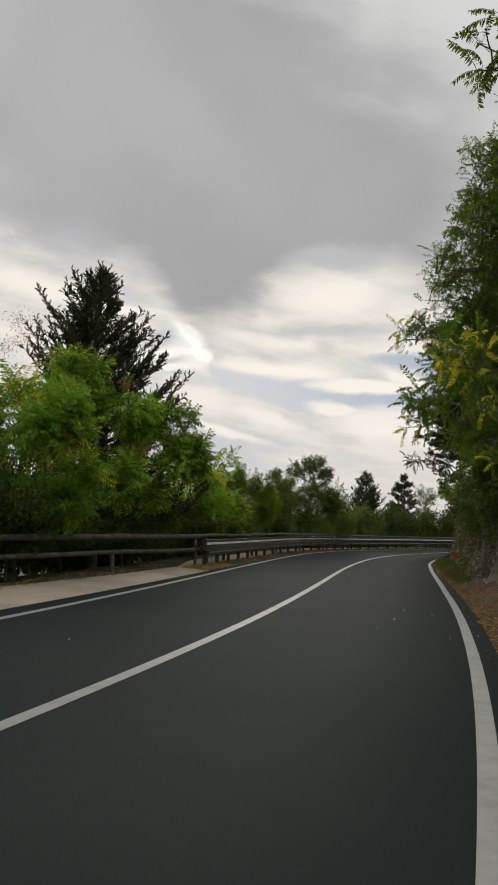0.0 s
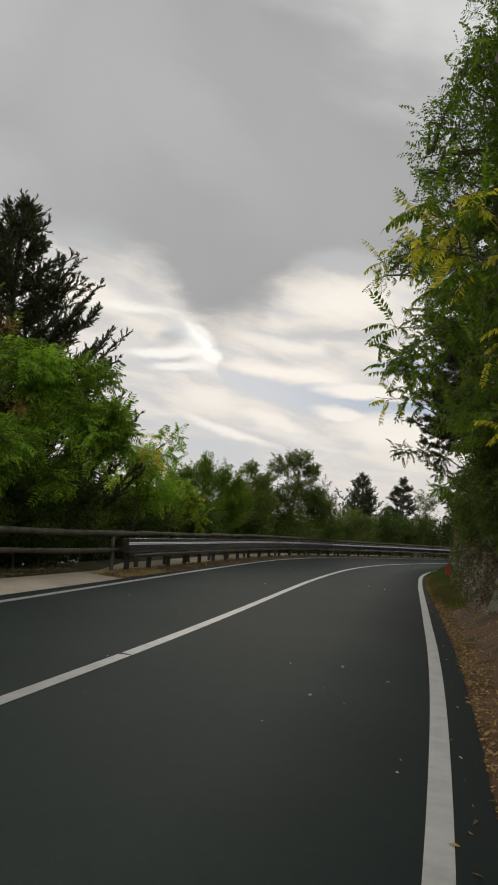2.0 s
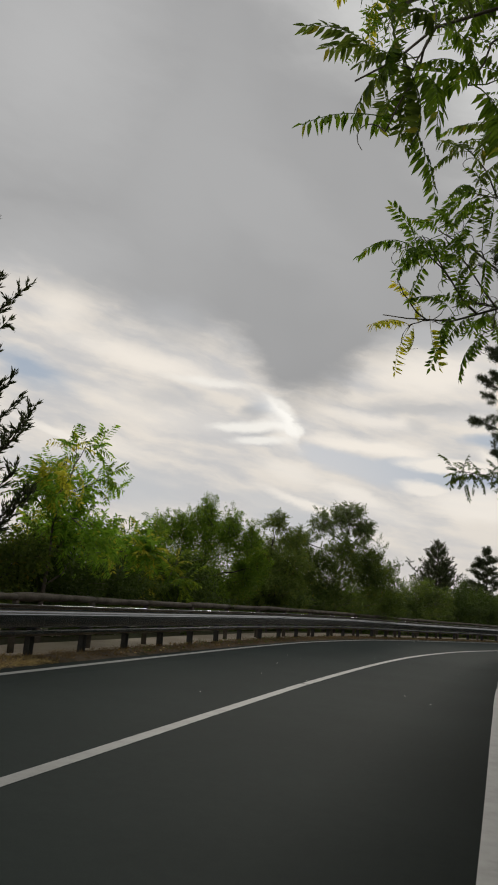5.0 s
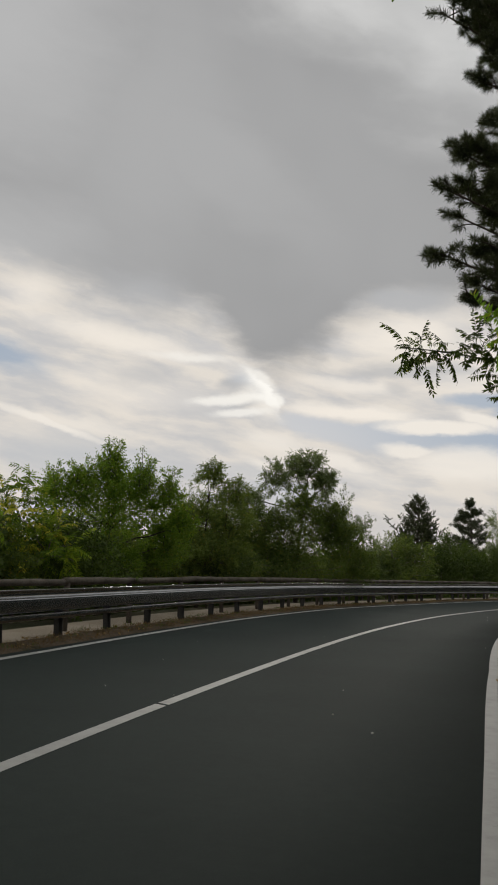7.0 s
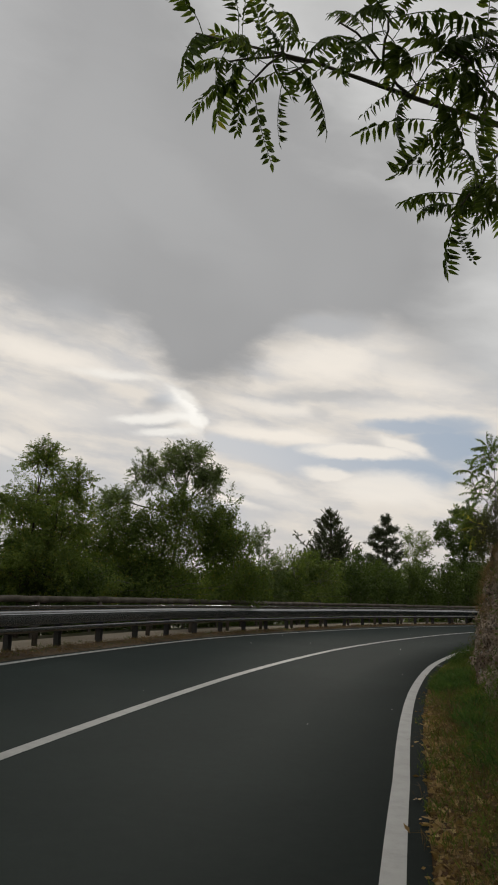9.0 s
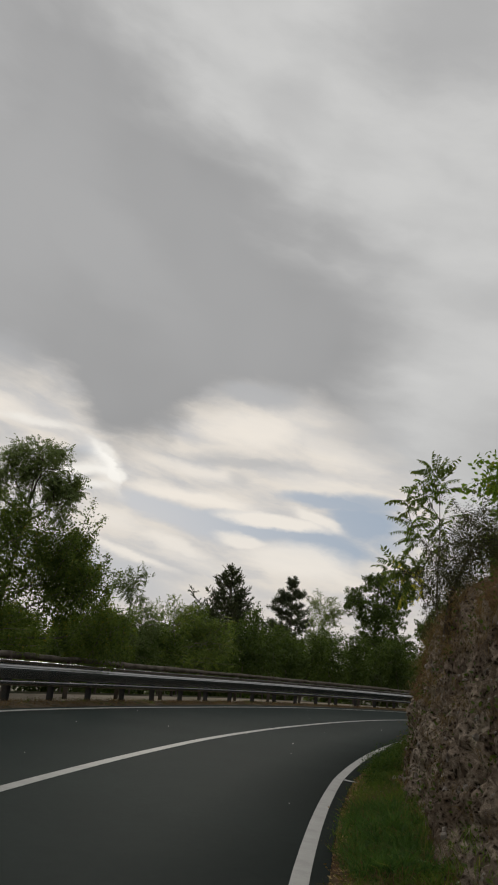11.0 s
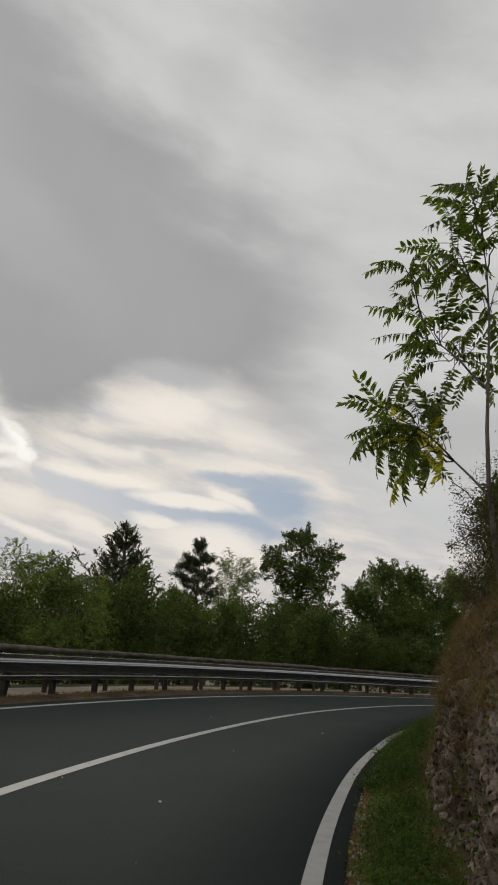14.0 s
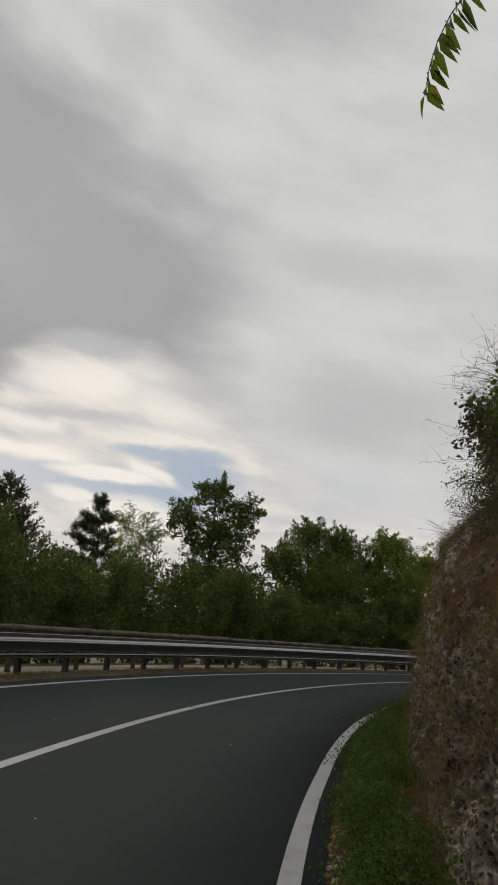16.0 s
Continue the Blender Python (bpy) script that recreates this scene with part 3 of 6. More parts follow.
def ground_height(x, y):
    """The land's height away from the tar."""
    s, n = near_road(x, y)
    left = road_height(s, n) - 0.16 * np.clip(n - 5.6, 0, 18) * smooth01(n, 5.6, 9)
    right = np.where(n < TAR_R, bank_height(s, n), 0)
    return np.where(n > 0, left, right)

# ---- the large structure ----
rng = np.random.default_rng(3)


def build_ground():
    near = np.arange(-80, 160.1, 1.2)
    xs = np.concatenate([[-2500, -1200, -600, -300, -150], near - 20, [200, 350, 700, 1300, 2500]])
    ys = np.concatenate([[-2500, -1200, -600, -300, -160], near, [220, 350, 700, 1300, 2500]])
    x, y = np.meshgrid(xs, ys, indexing="ij")
    z = ground_height(x, y)
    s, n = near_road(x, y)
    far = np.hypot(x - 10, y - 40)
    z = z + 0.12 * np.sin(x * 0.7 + 1.3) * np.sin(y * 0.6) * smooth01(np.abs(n), 7, 12)
    z = np.where(n > 5.8, z, np.where(n < TAR_R, z - 0.25 - 0.25 * smooth01(-n, 3.0, 4.5), z - 0.12))
    z = np.where((n < 0) & (n > -4.6), -0.25, z)
    z = z * (1 - smooth01(far, 140, 500)) - 3.5 * smooth01(far, 140, 500)
    a, b = x.shape
    i, j = np.meshgrid(np.arange(a - 1), np.arange(b - 1), indexing="ij")
    q = np.stack([i * b + j, (i + 1) * b + j, (i + 1) * b + j + 1, i * b + j + 1], -1).reshape(-1, 4)
    ob = link("ground", mesh_of("ground", np.stack([x, y, z], -1).reshape(-1, 3), q, SOIL, True))
    tagged(ob, "dark woodland soil falling away behind the fence", "ground", kind="structure")


def build_road():
    s = np.arange(-58, 116, 0.5)
    across = np.stack([tar_edge(s) - 0.02, tar_edge(s)] + [0 * s + n for n in (-1.5, 0, 1.6, 2.7, TAR_L, TAR_L + 0.02)], -1)
    tagged(link("road", strip("road", s, across, [-0.08, 0, 0, 0, 0, 0, 0, -0.08], ASPHALT)),
           "smooth dark new asphalt road bending to the right", "road", kind="structure")
    w = 0.065

    def line(name, label, at, across, spans):
        g = Geo()
        for a, b, skew in spans:
            ss = np.linspace(a, b, max(2, int((b - a) / 0.4)))
            n = np.interp(ss, at, across)
            l, r = on_road(ss, n + w, 0.004), on_road(ss, n - w, 0.004)
            l[-1], l[0] = on_road(b + skew, n[-1] + w, 0.004), on_road(a + skew, n[0] + w, 0.004)
            m = len(ss)
            i = np.arange(m - 1)
            g.add(np.vstack([l, r]), np.stack([i, m + i, m + i + 1, i + 1], -1))
        tagged(link(name, g.mesh(name, PAINT)), label, "road marking", kind="structure")

    line("edge_line_inner", "solid white painted edge line along the rock side", LINE_AT, INNER, [(-57, 115, 0)])
    side = float(np.interp(36.1, LINE_AT, INNER)) - 0.07
    spur = on_road([36.02, 36.19, 36.08, 36.04], [side, side, side - 0.19, side - 0.20], 0.004)
    tagged(link("paint_spur", mesh_of("paint_spur", spur, [(3, 2, 1, 0)], PAINT)), "short white spur of stray paint beside the edge line", "road marking", kind="structure")
    line("edge_line_outer", "solid white painted edge line along the guardrail", LINE_AT, OUTER, [(-57, 115, 0)])
    line("middle_line", "solid white painted middle line with fine cracks", LINE_AT, MIDDLE, [(-57, 4.1, 0), (4.13, 18.6, 0.05), (18.66, 29.4, 0.06), (29.43, 52.6, 0), (52.64, 115, 0.05)])
    gs = np.arange(-58, 116, 0.5)
    outer = np.interp(gs, [4, 9.4, 14.4, 18], [5.6, 5.15, 4.95, 5.7])
    tagged(link("gravel_shoulder", strip("gravel_shoulder", gs, np.stack([0 * gs + n for n in (TAR_L - 0.06, TAR_L + 0.05, TAR_L + 0.5, 4.2)] + [outer - 0.3, outer], -1), [-0.07, -0.045, -0.02, 0.0, 0.0, -0.12], SAND)),
           "pale sandy gravel shoulder beside the asphalt", "gravel", kind="structure")
    tagged(link("verge_outer", strip("verge_outer", np.arange(13.4, 116, 0.5), [TAR_L + 0.06, TAR_L + 0.2, 3.95, 4.15, 4.25], [-0.035, 0.0, 0.025, 0.02, -0.02], SUBSOIL)),
           "strip of dry brown earth under the guardrail", "verge", kind="structure")


def rough(p, scale, seed):
    return np.array([noise.fractal(Vector((a * scale + seed, b * scale, c * scale)), 1.0, 2.0, 4) for a, b, c in p])


def build_bank():
    """The inner bank: leaf-strewn earth at first, then a steep face of rough conglomerate rock under a grassy slope."""
    s = np.concatenate([np.arange(-58, -9, 1.0), np.arange(-9, 28, 0.09), np.arange(28, 60, 0.034), np.arange(60, 62, 0.1), np.arange(62, 116, 0.6)])
    q = np.concatenate([np.linspace(0, 2, 7), np.linspace(2, 5, 64)[1:], np.linspace(5, 7, 12)[1:], [7.5, 8, 8.5, 9]])
    S, Q = np.meshgrid(s, q, indexing="ij")
    out, up = bank_point(S, Q)
    p = on_road(S, TAR_R + 0.0 * S) * 1.0
    t = np.interp(S, ROAD_S, ROAD_T)
    p[..., 0] += out * np.cos(t)
    p[..., 1] -= out * np.sin(t)
    p[..., 2] = road_height(S, np.full(S.shape, TAR_R)) + up
    flat = p.reshape(-1, 3)
    big, mid, fine = rough(flat, 0.55, 3.1), rough(flat, 1.9, 7.7), rough(flat, 6.0, 11.3)
    cell = [noise.voronoi(Vector((a * 10.5 + 0.6 * d, b * 10.5, c * 7.5 + 0.6 * e)))[0] for (a, b, c), d, e in zip(flat, mid, fine)]
    lump, crack = np.array([c[0] for c in cell]), np.array([c[1] - c[0] for c in cell])
    hole = np.array([noise.voronoi(Vector((a * 11.0 + 1.7 * d, b * 11.0 + 1.7 * e, c * 7.0 + 1.2 * d)))[0][0] for (a, b, c), d, e in zip(flat, fine, mid)])
    ledge = np.array([noise.ridged_multi_fractal(Vector((a * 1.1, b * 1.1, c * 1.6)), 1.0, 2.1, 4, 1.0, 2.0) for a, b, c in flat])
    steep = (smooth01(Q, 1.6, 2.4) * (1 - 0.6 * smooth01(Q, 5, 6))).ravel()
    off = steep * (0.14 * big - 0.10 + 0.08 * mid + 0.05 * fine + 0.07 * (ledge - 1.0) - 0.05 * (1 - smooth01(crack, 0.0, 0.16)) + 0.045 * (0.4 - lump) - 0.075 * (1 - smooth01(hole, 0.08, 0.38))) + (1 - steep) * 0.05 * mid * smooth01(Q.ravel(), 0.0, 0.8)
    off *= np.where(S.ravel() < 8, 0.75, 1.0)
    nx, ny = -np.cos(t).ravel(), np.sin(t).ravel()
    flat[:, 0] += nx * off
    flat[:, 1] += ny * off
    flat[:, 2] += 0.45 * off * smooth01(Q.ravel(), 0.3, 1.0)
    a, b = S.shape
    i, j = np.meshgrid(np.arange(a - 1), np.arange(b - 1), indexing="ij")
    f = np.stack([i * b + j, i * b + j + 1, (i + 1) * b + j + 1, (i + 1) * b + j], -1).reshape(-1, 4)
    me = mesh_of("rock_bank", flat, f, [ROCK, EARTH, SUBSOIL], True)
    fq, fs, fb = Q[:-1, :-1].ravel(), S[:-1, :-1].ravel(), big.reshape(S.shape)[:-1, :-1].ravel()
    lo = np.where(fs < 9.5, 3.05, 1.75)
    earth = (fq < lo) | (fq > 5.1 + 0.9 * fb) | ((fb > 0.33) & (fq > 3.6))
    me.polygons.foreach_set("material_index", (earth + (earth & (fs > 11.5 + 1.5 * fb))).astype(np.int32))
    me.update()
    tagged(link("rock_bank", me), "steep bank of rough brown-grey rock and dry earth beside the road", "rock bank", kind="structure")
    return flat.reshape(*S.shape, 3), S, Q


build_ground()
build_road()
BANK_P, BANK_S, BANK_Q = build_bank()

# ---- guardrail and log fence on the outer side ----
RAIL_FROM, RAIL_TO, POST_N, FACE_N, FENCE_N = 14.75, 96.0, 4.22, 4.06, 4.52


def rail_section(name, a, b, section, parent, mat=STEEL):
    """A rolled steel profile, 4 mm thick, that follows the road from a to b. section: (out towards the road, height)."""
    s = np.linspace(a, b, 7)
    sec = np.asarray(section, float)
    m = len(sec)
    n_back = FACE_N + 0.085
    front = on_road(s[:, None], (n_back - sec[:, 0])[None, :], sec[None, :, 1])
    back = on_road(s[:, None], (n_back - sec[:, 0] + 0.006)[None, :], sec[None, :, 1])
    g = Geo()
    i, j = np.meshgrid(np.arange(6), np.arange(m - 1), indexing="ij")
    q = np.stack([i * m + j, (i + 1) * m + j, (i + 1) * m + j + 1, i * m + j + 1], -1).reshape(-1, 4)
    k = 7 * m
    rim = []
    for e in (0, 6):
        for jj in range(m - 1):
            rim.append((e * m + jj, e * m + jj + 1, k + e * m + jj + 1, k + e * m + jj))
    for e in (0, m - 1):
        for ii in range(6):
            rim.append((ii * m + e, (ii + 1) * m + e, k + (ii + 1) * m + e, k + ii * m + e))
    g.add(front.reshape(-1, 3), q)
    g.add(back.reshape(-1, 3), q[:, ::-1])
    both = np.vstack([front.reshape(-1, 3), back.reshape(-1, 3)])
    used = np.asarray(rim)
    g.add(both[used].reshape(-1, 3), np.arange(used.size).reshape(-1, 4))
    return link(name, g.mesh(name, mat, False), parent)


def build_guardrail():
    rail = tagged(new("guardrail"), "galvanised steel guardrail with a two-wave beam and a lower rail", "guardrail")
    bends = [(0.0, .440), (0.022, .460), (0.04, .515), (0.06, .575), (0.080, .630), (0.084, .648), (0.080, .660), (0.064, .672), (0.047, .684), (0.039, .700), (0.037, .724), (0.042, .742), (0.054, .762), (0.068, .780), (0.076, .793), (0.074, .801), (0.060, .805), (0.030, .807)]
    turn = np.linspace(0, len(bends) - 1, 34)
    wave = [(float(np.interp(k, range(len(bends)), [b[0] for b in bends])), float(np.interp(k, range(len(bends)), [b[1] for b in bends]))) for k in turn]
    low = [(0.0, .315), (0.040, .316), (0.048, .321), (0.060, .355), (0.070, .398), (0.068, .408), (0.055, .413), (0.0, .414)]
    s, k = RAIL_FROM, 0
    while s < RAIL_TO:
        rail_section("beam", s, s + 3.46, [(o + 0.0015 * (k % 2), h) for o, h in wave], rail)
        rail_section("lower_rail", s + (0.45 if k == 0 else 0), s + 3.46, [(o + 0.0015 * (k % 2), h) for o, h in low], rail)
        s, k = s + 3.4, k + 1
    end = Geo()
    p0, p1 = on_road(RAIL_FROM, FACE_N - 0.02, 0.48), on_road(RAIL_FROM, FACE_N + 0.10, 0.48)
    q0, q1 = on_road(RAIL_FROM - 0.28, FACE_N + 0.04, 0.49), on_road(RAIL_FROM - 0.28, FACE_N + 0.12, 0.49)
    hgt = np.array([0, 0, 0.325])
    end.add([p0, q0, q1, p1, p0 + hgt, q0 + hgt * 0.95, q1 + hgt * 0.95, p1 + hgt], [(0, 3, 2, 1), (4, 5, 6, 7), (0, 1, 5, 4), (1, 2, 6, 5), (2, 3, 7, 6), (3, 0, 4, 7)])
    link("end_piece", end.mesh("end_piece", STEEL), rail, label="flat grey steel end piece")
    # posts: an open channel, web towards the road, with a spacer under the beam
    post = Geo()
    post.box((-0.07, -0.03, -0.15), (0.07, -0.022, 0.75)).box((-0.07, -0.0215, -0.15), (-0.063, 0.06, 0.75)).box((0.063, -0.0215, -0.15), (0.07, 0.06, 0.75))
    post_me = post.mesh("post", SHADED_STEEL)
    spacer = Geo().box((-0.05, -0.10, 0.52), (0.05, -0.031, 0.75)).mesh("spacer", STEEL)
    bolt = Geo().tube([(0, -0.155, 0.64), (0, -0.13, 0.64)], 0.016, 6).mesh("bolt", STEEL)
    s = RAIL_FROM + 0.35
    r = np.random.default_rng(8)
    while s < RAIL_TO:
        p, t = on_road(s, POST_N, 0), float(np.interp(s, ROAD_S, ROAD_T))
        m = Matrix.Translation(p) @ Euler((0, 0, -t + math.pi / 2 + math.pi)).to_matrix().to_4x4() @ pose(0, 0, 0, r.normal() * 1.2, r.normal() * 1.2, 0)
        po = link("post", post_me, rail, m)
        link("spacer", spacer, po)
        link("bolt", bolt, po)
        s += 1.7


def log_between(a, b, radius, seed):
    a, b = np.asarray(a, float), np.asarray(b, float)
    r = np.random.default_rng(seed)
    u = np.linspace(0, 1, 7)
    pts = a + (b - a) * u[:, None] + np.array([0, 0, 1]) * (0.005 * np.sin(u * 3.1) * r.normal())[:, None] + r.normal(size=(7, 3)) * 0.0035
    return Geo().tube(pts, radius * (1 + 0.08 * r.normal(size=7)) * np.linspace(1.06, 0.94, 7), 8)


def build_fence():
    """A rustic fence of weathered round logs, behind the steel and on past its end."""
    fence = tagged(new("log_fence"), "rustic two-rail fence of weathered grey-brown round logs", "fence")
    r = np.random.default_rng(21)
    stations = [(4.4, 5.4), (9.4, 4.95), (14.35, 4.30)] + [(s, FENCE_N) for s in np.arange(16.9, 98, 2.5)]
    heads = []
    for k, (s, n) in enumerate(stations):
        p = on_road(s, n + (0 if k == 2 else 0.11 if k < 2 else 0.06), 0)
        tilt = r.normal(size=2) * 0.015
        end_post = k == 2
        top = p + np.array([tilt[0], tilt[1], 0.98 if end_post else 0.5 if k < 2 else 0.83 + 0.02 * r.normal()])
        pts = np.linspace(p - [0, 0, 0.25], top, 4)
        link("post", Geo().tube(pts, 0.045 if end_post else 0.058, 8).mesh("post", LOG, True), fence)
        heads.append((p, top))
    for k in range(len(heads) - 1):
        (p, _), (q, _) = heads[k], heads[k + 1]
        for h, rad in ((0.885, 0.064), (0.50, 0.05)):
            d = (q - p) * 0.03
            a = p - d + [0, 0, h + 0.005 * r.normal()]
            b = q + d + [0, 0, h + 0.005 * r.normal()]
            link("rail", log_between(a, b, rad * (1 + 0.06 * r.normal()), 100 + k).mesh("rail", LOG, True), fence)


def build_marker():
    """A small red reflector post at the foot of the rock."""
    m = tagged(new("reflector_post"), "small faded red reflector on a short stake at the rock's foot", "reflector")
    m.matrix_world = Matrix.Translation(on_road(19.2, TAR_R - 0.48, 0.36)) @ pose(0, 0, 0, 3, -4, -15)
    link("stake", Geo().box((-0.02, -0.02, -0.55), (0.02, 0.02, 0.35)).mesh("stake", LOG), m)
    g = Geo().box((-0.06, -0.035, 0.16), (0.06, -0.021, 0.40))
    link("reflector", g.mesh("reflector", RED), m, label="faded red plastic reflector")


build_guardrail()
build_fence()
build_marker()

# ---- trees ----
def limb_path(a, b, rng, bow=0.12, steps=6):
    a, b = np.asarray(a, float), np.asarray(b, float)
    u = np.linspace(0, 1, steps)[:, None]
    d = b - a
    length = np.linalg.norm(d)
    lift = np.array([0, 0, 1.0]) * bow * length * np.sin(u * np.pi)
    return a + d * u + lift + rng.normal(size=(steps, 3)) * 0.025 * length * np.sin(u * np.pi)


def pinnate(rng, pairs, length, leaflet, width, droop):
    """One feathered leaf along +x: an arching midrib, bare at first, with pointed leaflets that hang from it in pairs."""
    g = Geo()
    u = np.linspace(0, 1, 7)
    rib = np.stack([length * u * (1 - 0.16 * droop * u), 0.04 * length * np.sin(u * 3), length * (0.30 * u - 0.62 * droop * u * u)], -1)
    g.tube(rib, np.linspace(0.0042, 0.0016, 7), 4)
    at = np.append(np.linspace(0.26, 0.97, pairs), 1.0)
    for side in (-1, 0, 1):
        spots = at[-1:] if side == 0 else at[:-1] + 0.012 * rng.normal(size=pairs)
        n = len(spots)
        base = np.stack([np.interp(spots, u, rib[:, k]) for k in range(3)], -1)
        size = leaflet * (0.72 + 0.36 * np.sin(0.5 + 2.0 * spots)) * (1 + 0.10 * rng.normal(size=n))
        way = unit(np.stack([0.30 + 0.16 * rng.normal(size=n) + (1.0 if side == 0 else 0.0), 0.85 * side + 0.1 * rng.normal(size=n), -0.62 - 0.5 * droop + 0.2 * rng.normal(size=n)], -1))
        across = unit(np.cross(way, np.array([0.35, 0.0, 1.0]) + 0.3 * rng.normal(size=(n, 3))))
        fold = np.cross(across, way)
        ln, w = size[:, None], (width * size / leaflet)[:, None] / 2
        mid = base + way * ln * 0.34
        far = base + way * ln * 0.72 - np.array([0, 0, 0.05]) * ln
        tip = base + way * ln - np.array([0, 0, 0.16]) * ln
        v = np.stack([base, mid + across * w + fold * w * 0.35, far + across * w * 0.62 + fold * w * 0.2, tip, far - across * w * 0.62 + fold * w * 0.2, mid - across * w + fold * w * 0.35, base + way * ln * 0.5 - np.array([0, 0, 0.02]) * ln], 1)
        k = np.arange(n)[:, None] * 7
        g.add(v.reshape(-1, 3), np.vstack([k + [0, 1, 2, 6], k + [6, 2, 3, 4], k + [0, 6, 4, 5]]))
    return g


def leaf_arrays(g):
    return np.vstack(g.v), np.vstack(g.f)


def place_many(v, f, mats):
    """Many turned copies of one small shape in one set of arrays. mats: n x 3 x 4."""
    n = len(mats)
    out = np.einsum("nij,kj->nki", mats[:, :, :3], v) + mats[:, None, :, 3]
    faces = (f[None] + (np.arange(n) * len(v))[:, None, None]).reshape(-1, 4)
    return out.reshape(-1, 3), faces


def leaf_frames(pos, way, size, rng, roll=0.5):
    """Frames whose x axis is the leaf's way and whose z axis is near up."""
    way = unit(way)
    up = np.array([0, 0, 1.0]) + roll * rng.normal(size=way.shape)
    y = unit(np.cross(up, way))
    z = np.cross(way, y)
    m = np.stack([way, y, z], -1) * np.asarray(size, float).reshape(-1, 1, 1)
    return np.concatenate([m, np.asarray(pos)[:, :, None]], -1)


def pinnate_light(rng, pairs, length, leaflet, width, droop):
    """The same leaf with fewer corners, for trees that stay farther off."""
    u = np.linspace(0.12, 1.0, pairs)
    base = np.stack([length * u * (1 - 0.18 * droop * u), 0 * u, length * (0.10 * u - 0.5 * droop * u * u)], -1)
    g = Geo()
    g.add([(0, -0.003, 0), (0, 0.003, 0), base[-1] + [0, 0.002, 0], base[-1] - [0, 0.002, 0]], [(0, 1, 2, 3)])
    for side in (-1, 1):
        way = np.stack([0.42 + 0.12 * rng.normal(size=pairs), side * np.ones(pairs), -0.35 - 0.35 * droop + 0.15 * rng.normal(size=pairs)], -1)
        g.add(*blades(base, way, leaflet * (0.72 + 0.4 * np.sin(np.linspace(0.35, 2.6, pairs))), width, rng, 0.2))
    return g


AILANTHUS_LEAF = [leaf_arrays(pinnate(np.random.default_rng(40 + k), 12 + k, 0.58, 0.088, 0.031, 0.45 + 0.3 * k)) for k in range(3)]
AILANTHUS_LIGHT = [leaf_arrays(pinnate_light(np.random.default_rng(45 + k), 9, 0.54, 0.115, 0.040, 0.5 + 0.25 * k)) for k in range(3)]
SMALL_LEAF = leaf_arrays(pinnate_light(np.random.default_rng(50), 5, 0.2, 0.05, 0.026, 0.4))


def rosette(tip, way, count, rng, spread=0.35):
    """Where the leaves of a shoot sit and point: a loose star round its last part."""
    way = unit(np.asarray(way, float))
    back = rng.random(count) * spread
    pos = np.asarray(tip, float) - way * back[:, None]
    a = np.arange(count) * 2.4 + rng.random() * 6
    side = unit(np.cross(way, [0.3, 0.2, 1.0]))
    other = np.cross(way, side)
    d = np.cos(a)[:, None] * side + np.sin(a)[:, None] * other
    d = d + way * (0.55 - back[:, None]) + np.array([0, 0, 0.12]) + 0.2 * rng.normal(size=(count, 3))
    return pos, d


def trunk_mesh(base, top, radius, rng, lean=0.0):
    base, top = np.asarray(base, float), np.asarray(top, float)
    u = np.linspace(0, 1, 9)
    h = np.linalg.norm(top - base)
    pts = base + (top - base) * u[:, None] + np.stack([np.sin(u * 4 + rng.random() * 6), np.cos(u * 3 + rng.random() * 6), 0 * u], -1) * 0.02 * h * np.sin(u * np.pi)[:, None]
    pts[0, 2] -= 0.3
    return pts, radius * (1.25 - 1.1 * u) * np.where(u < 0.08, 1.25, 1.0)


def tree_root(name, base, label, group="", category="tree"):
    ob = tagged(new(name), label, category, group)
    ob.location = base
    return ob


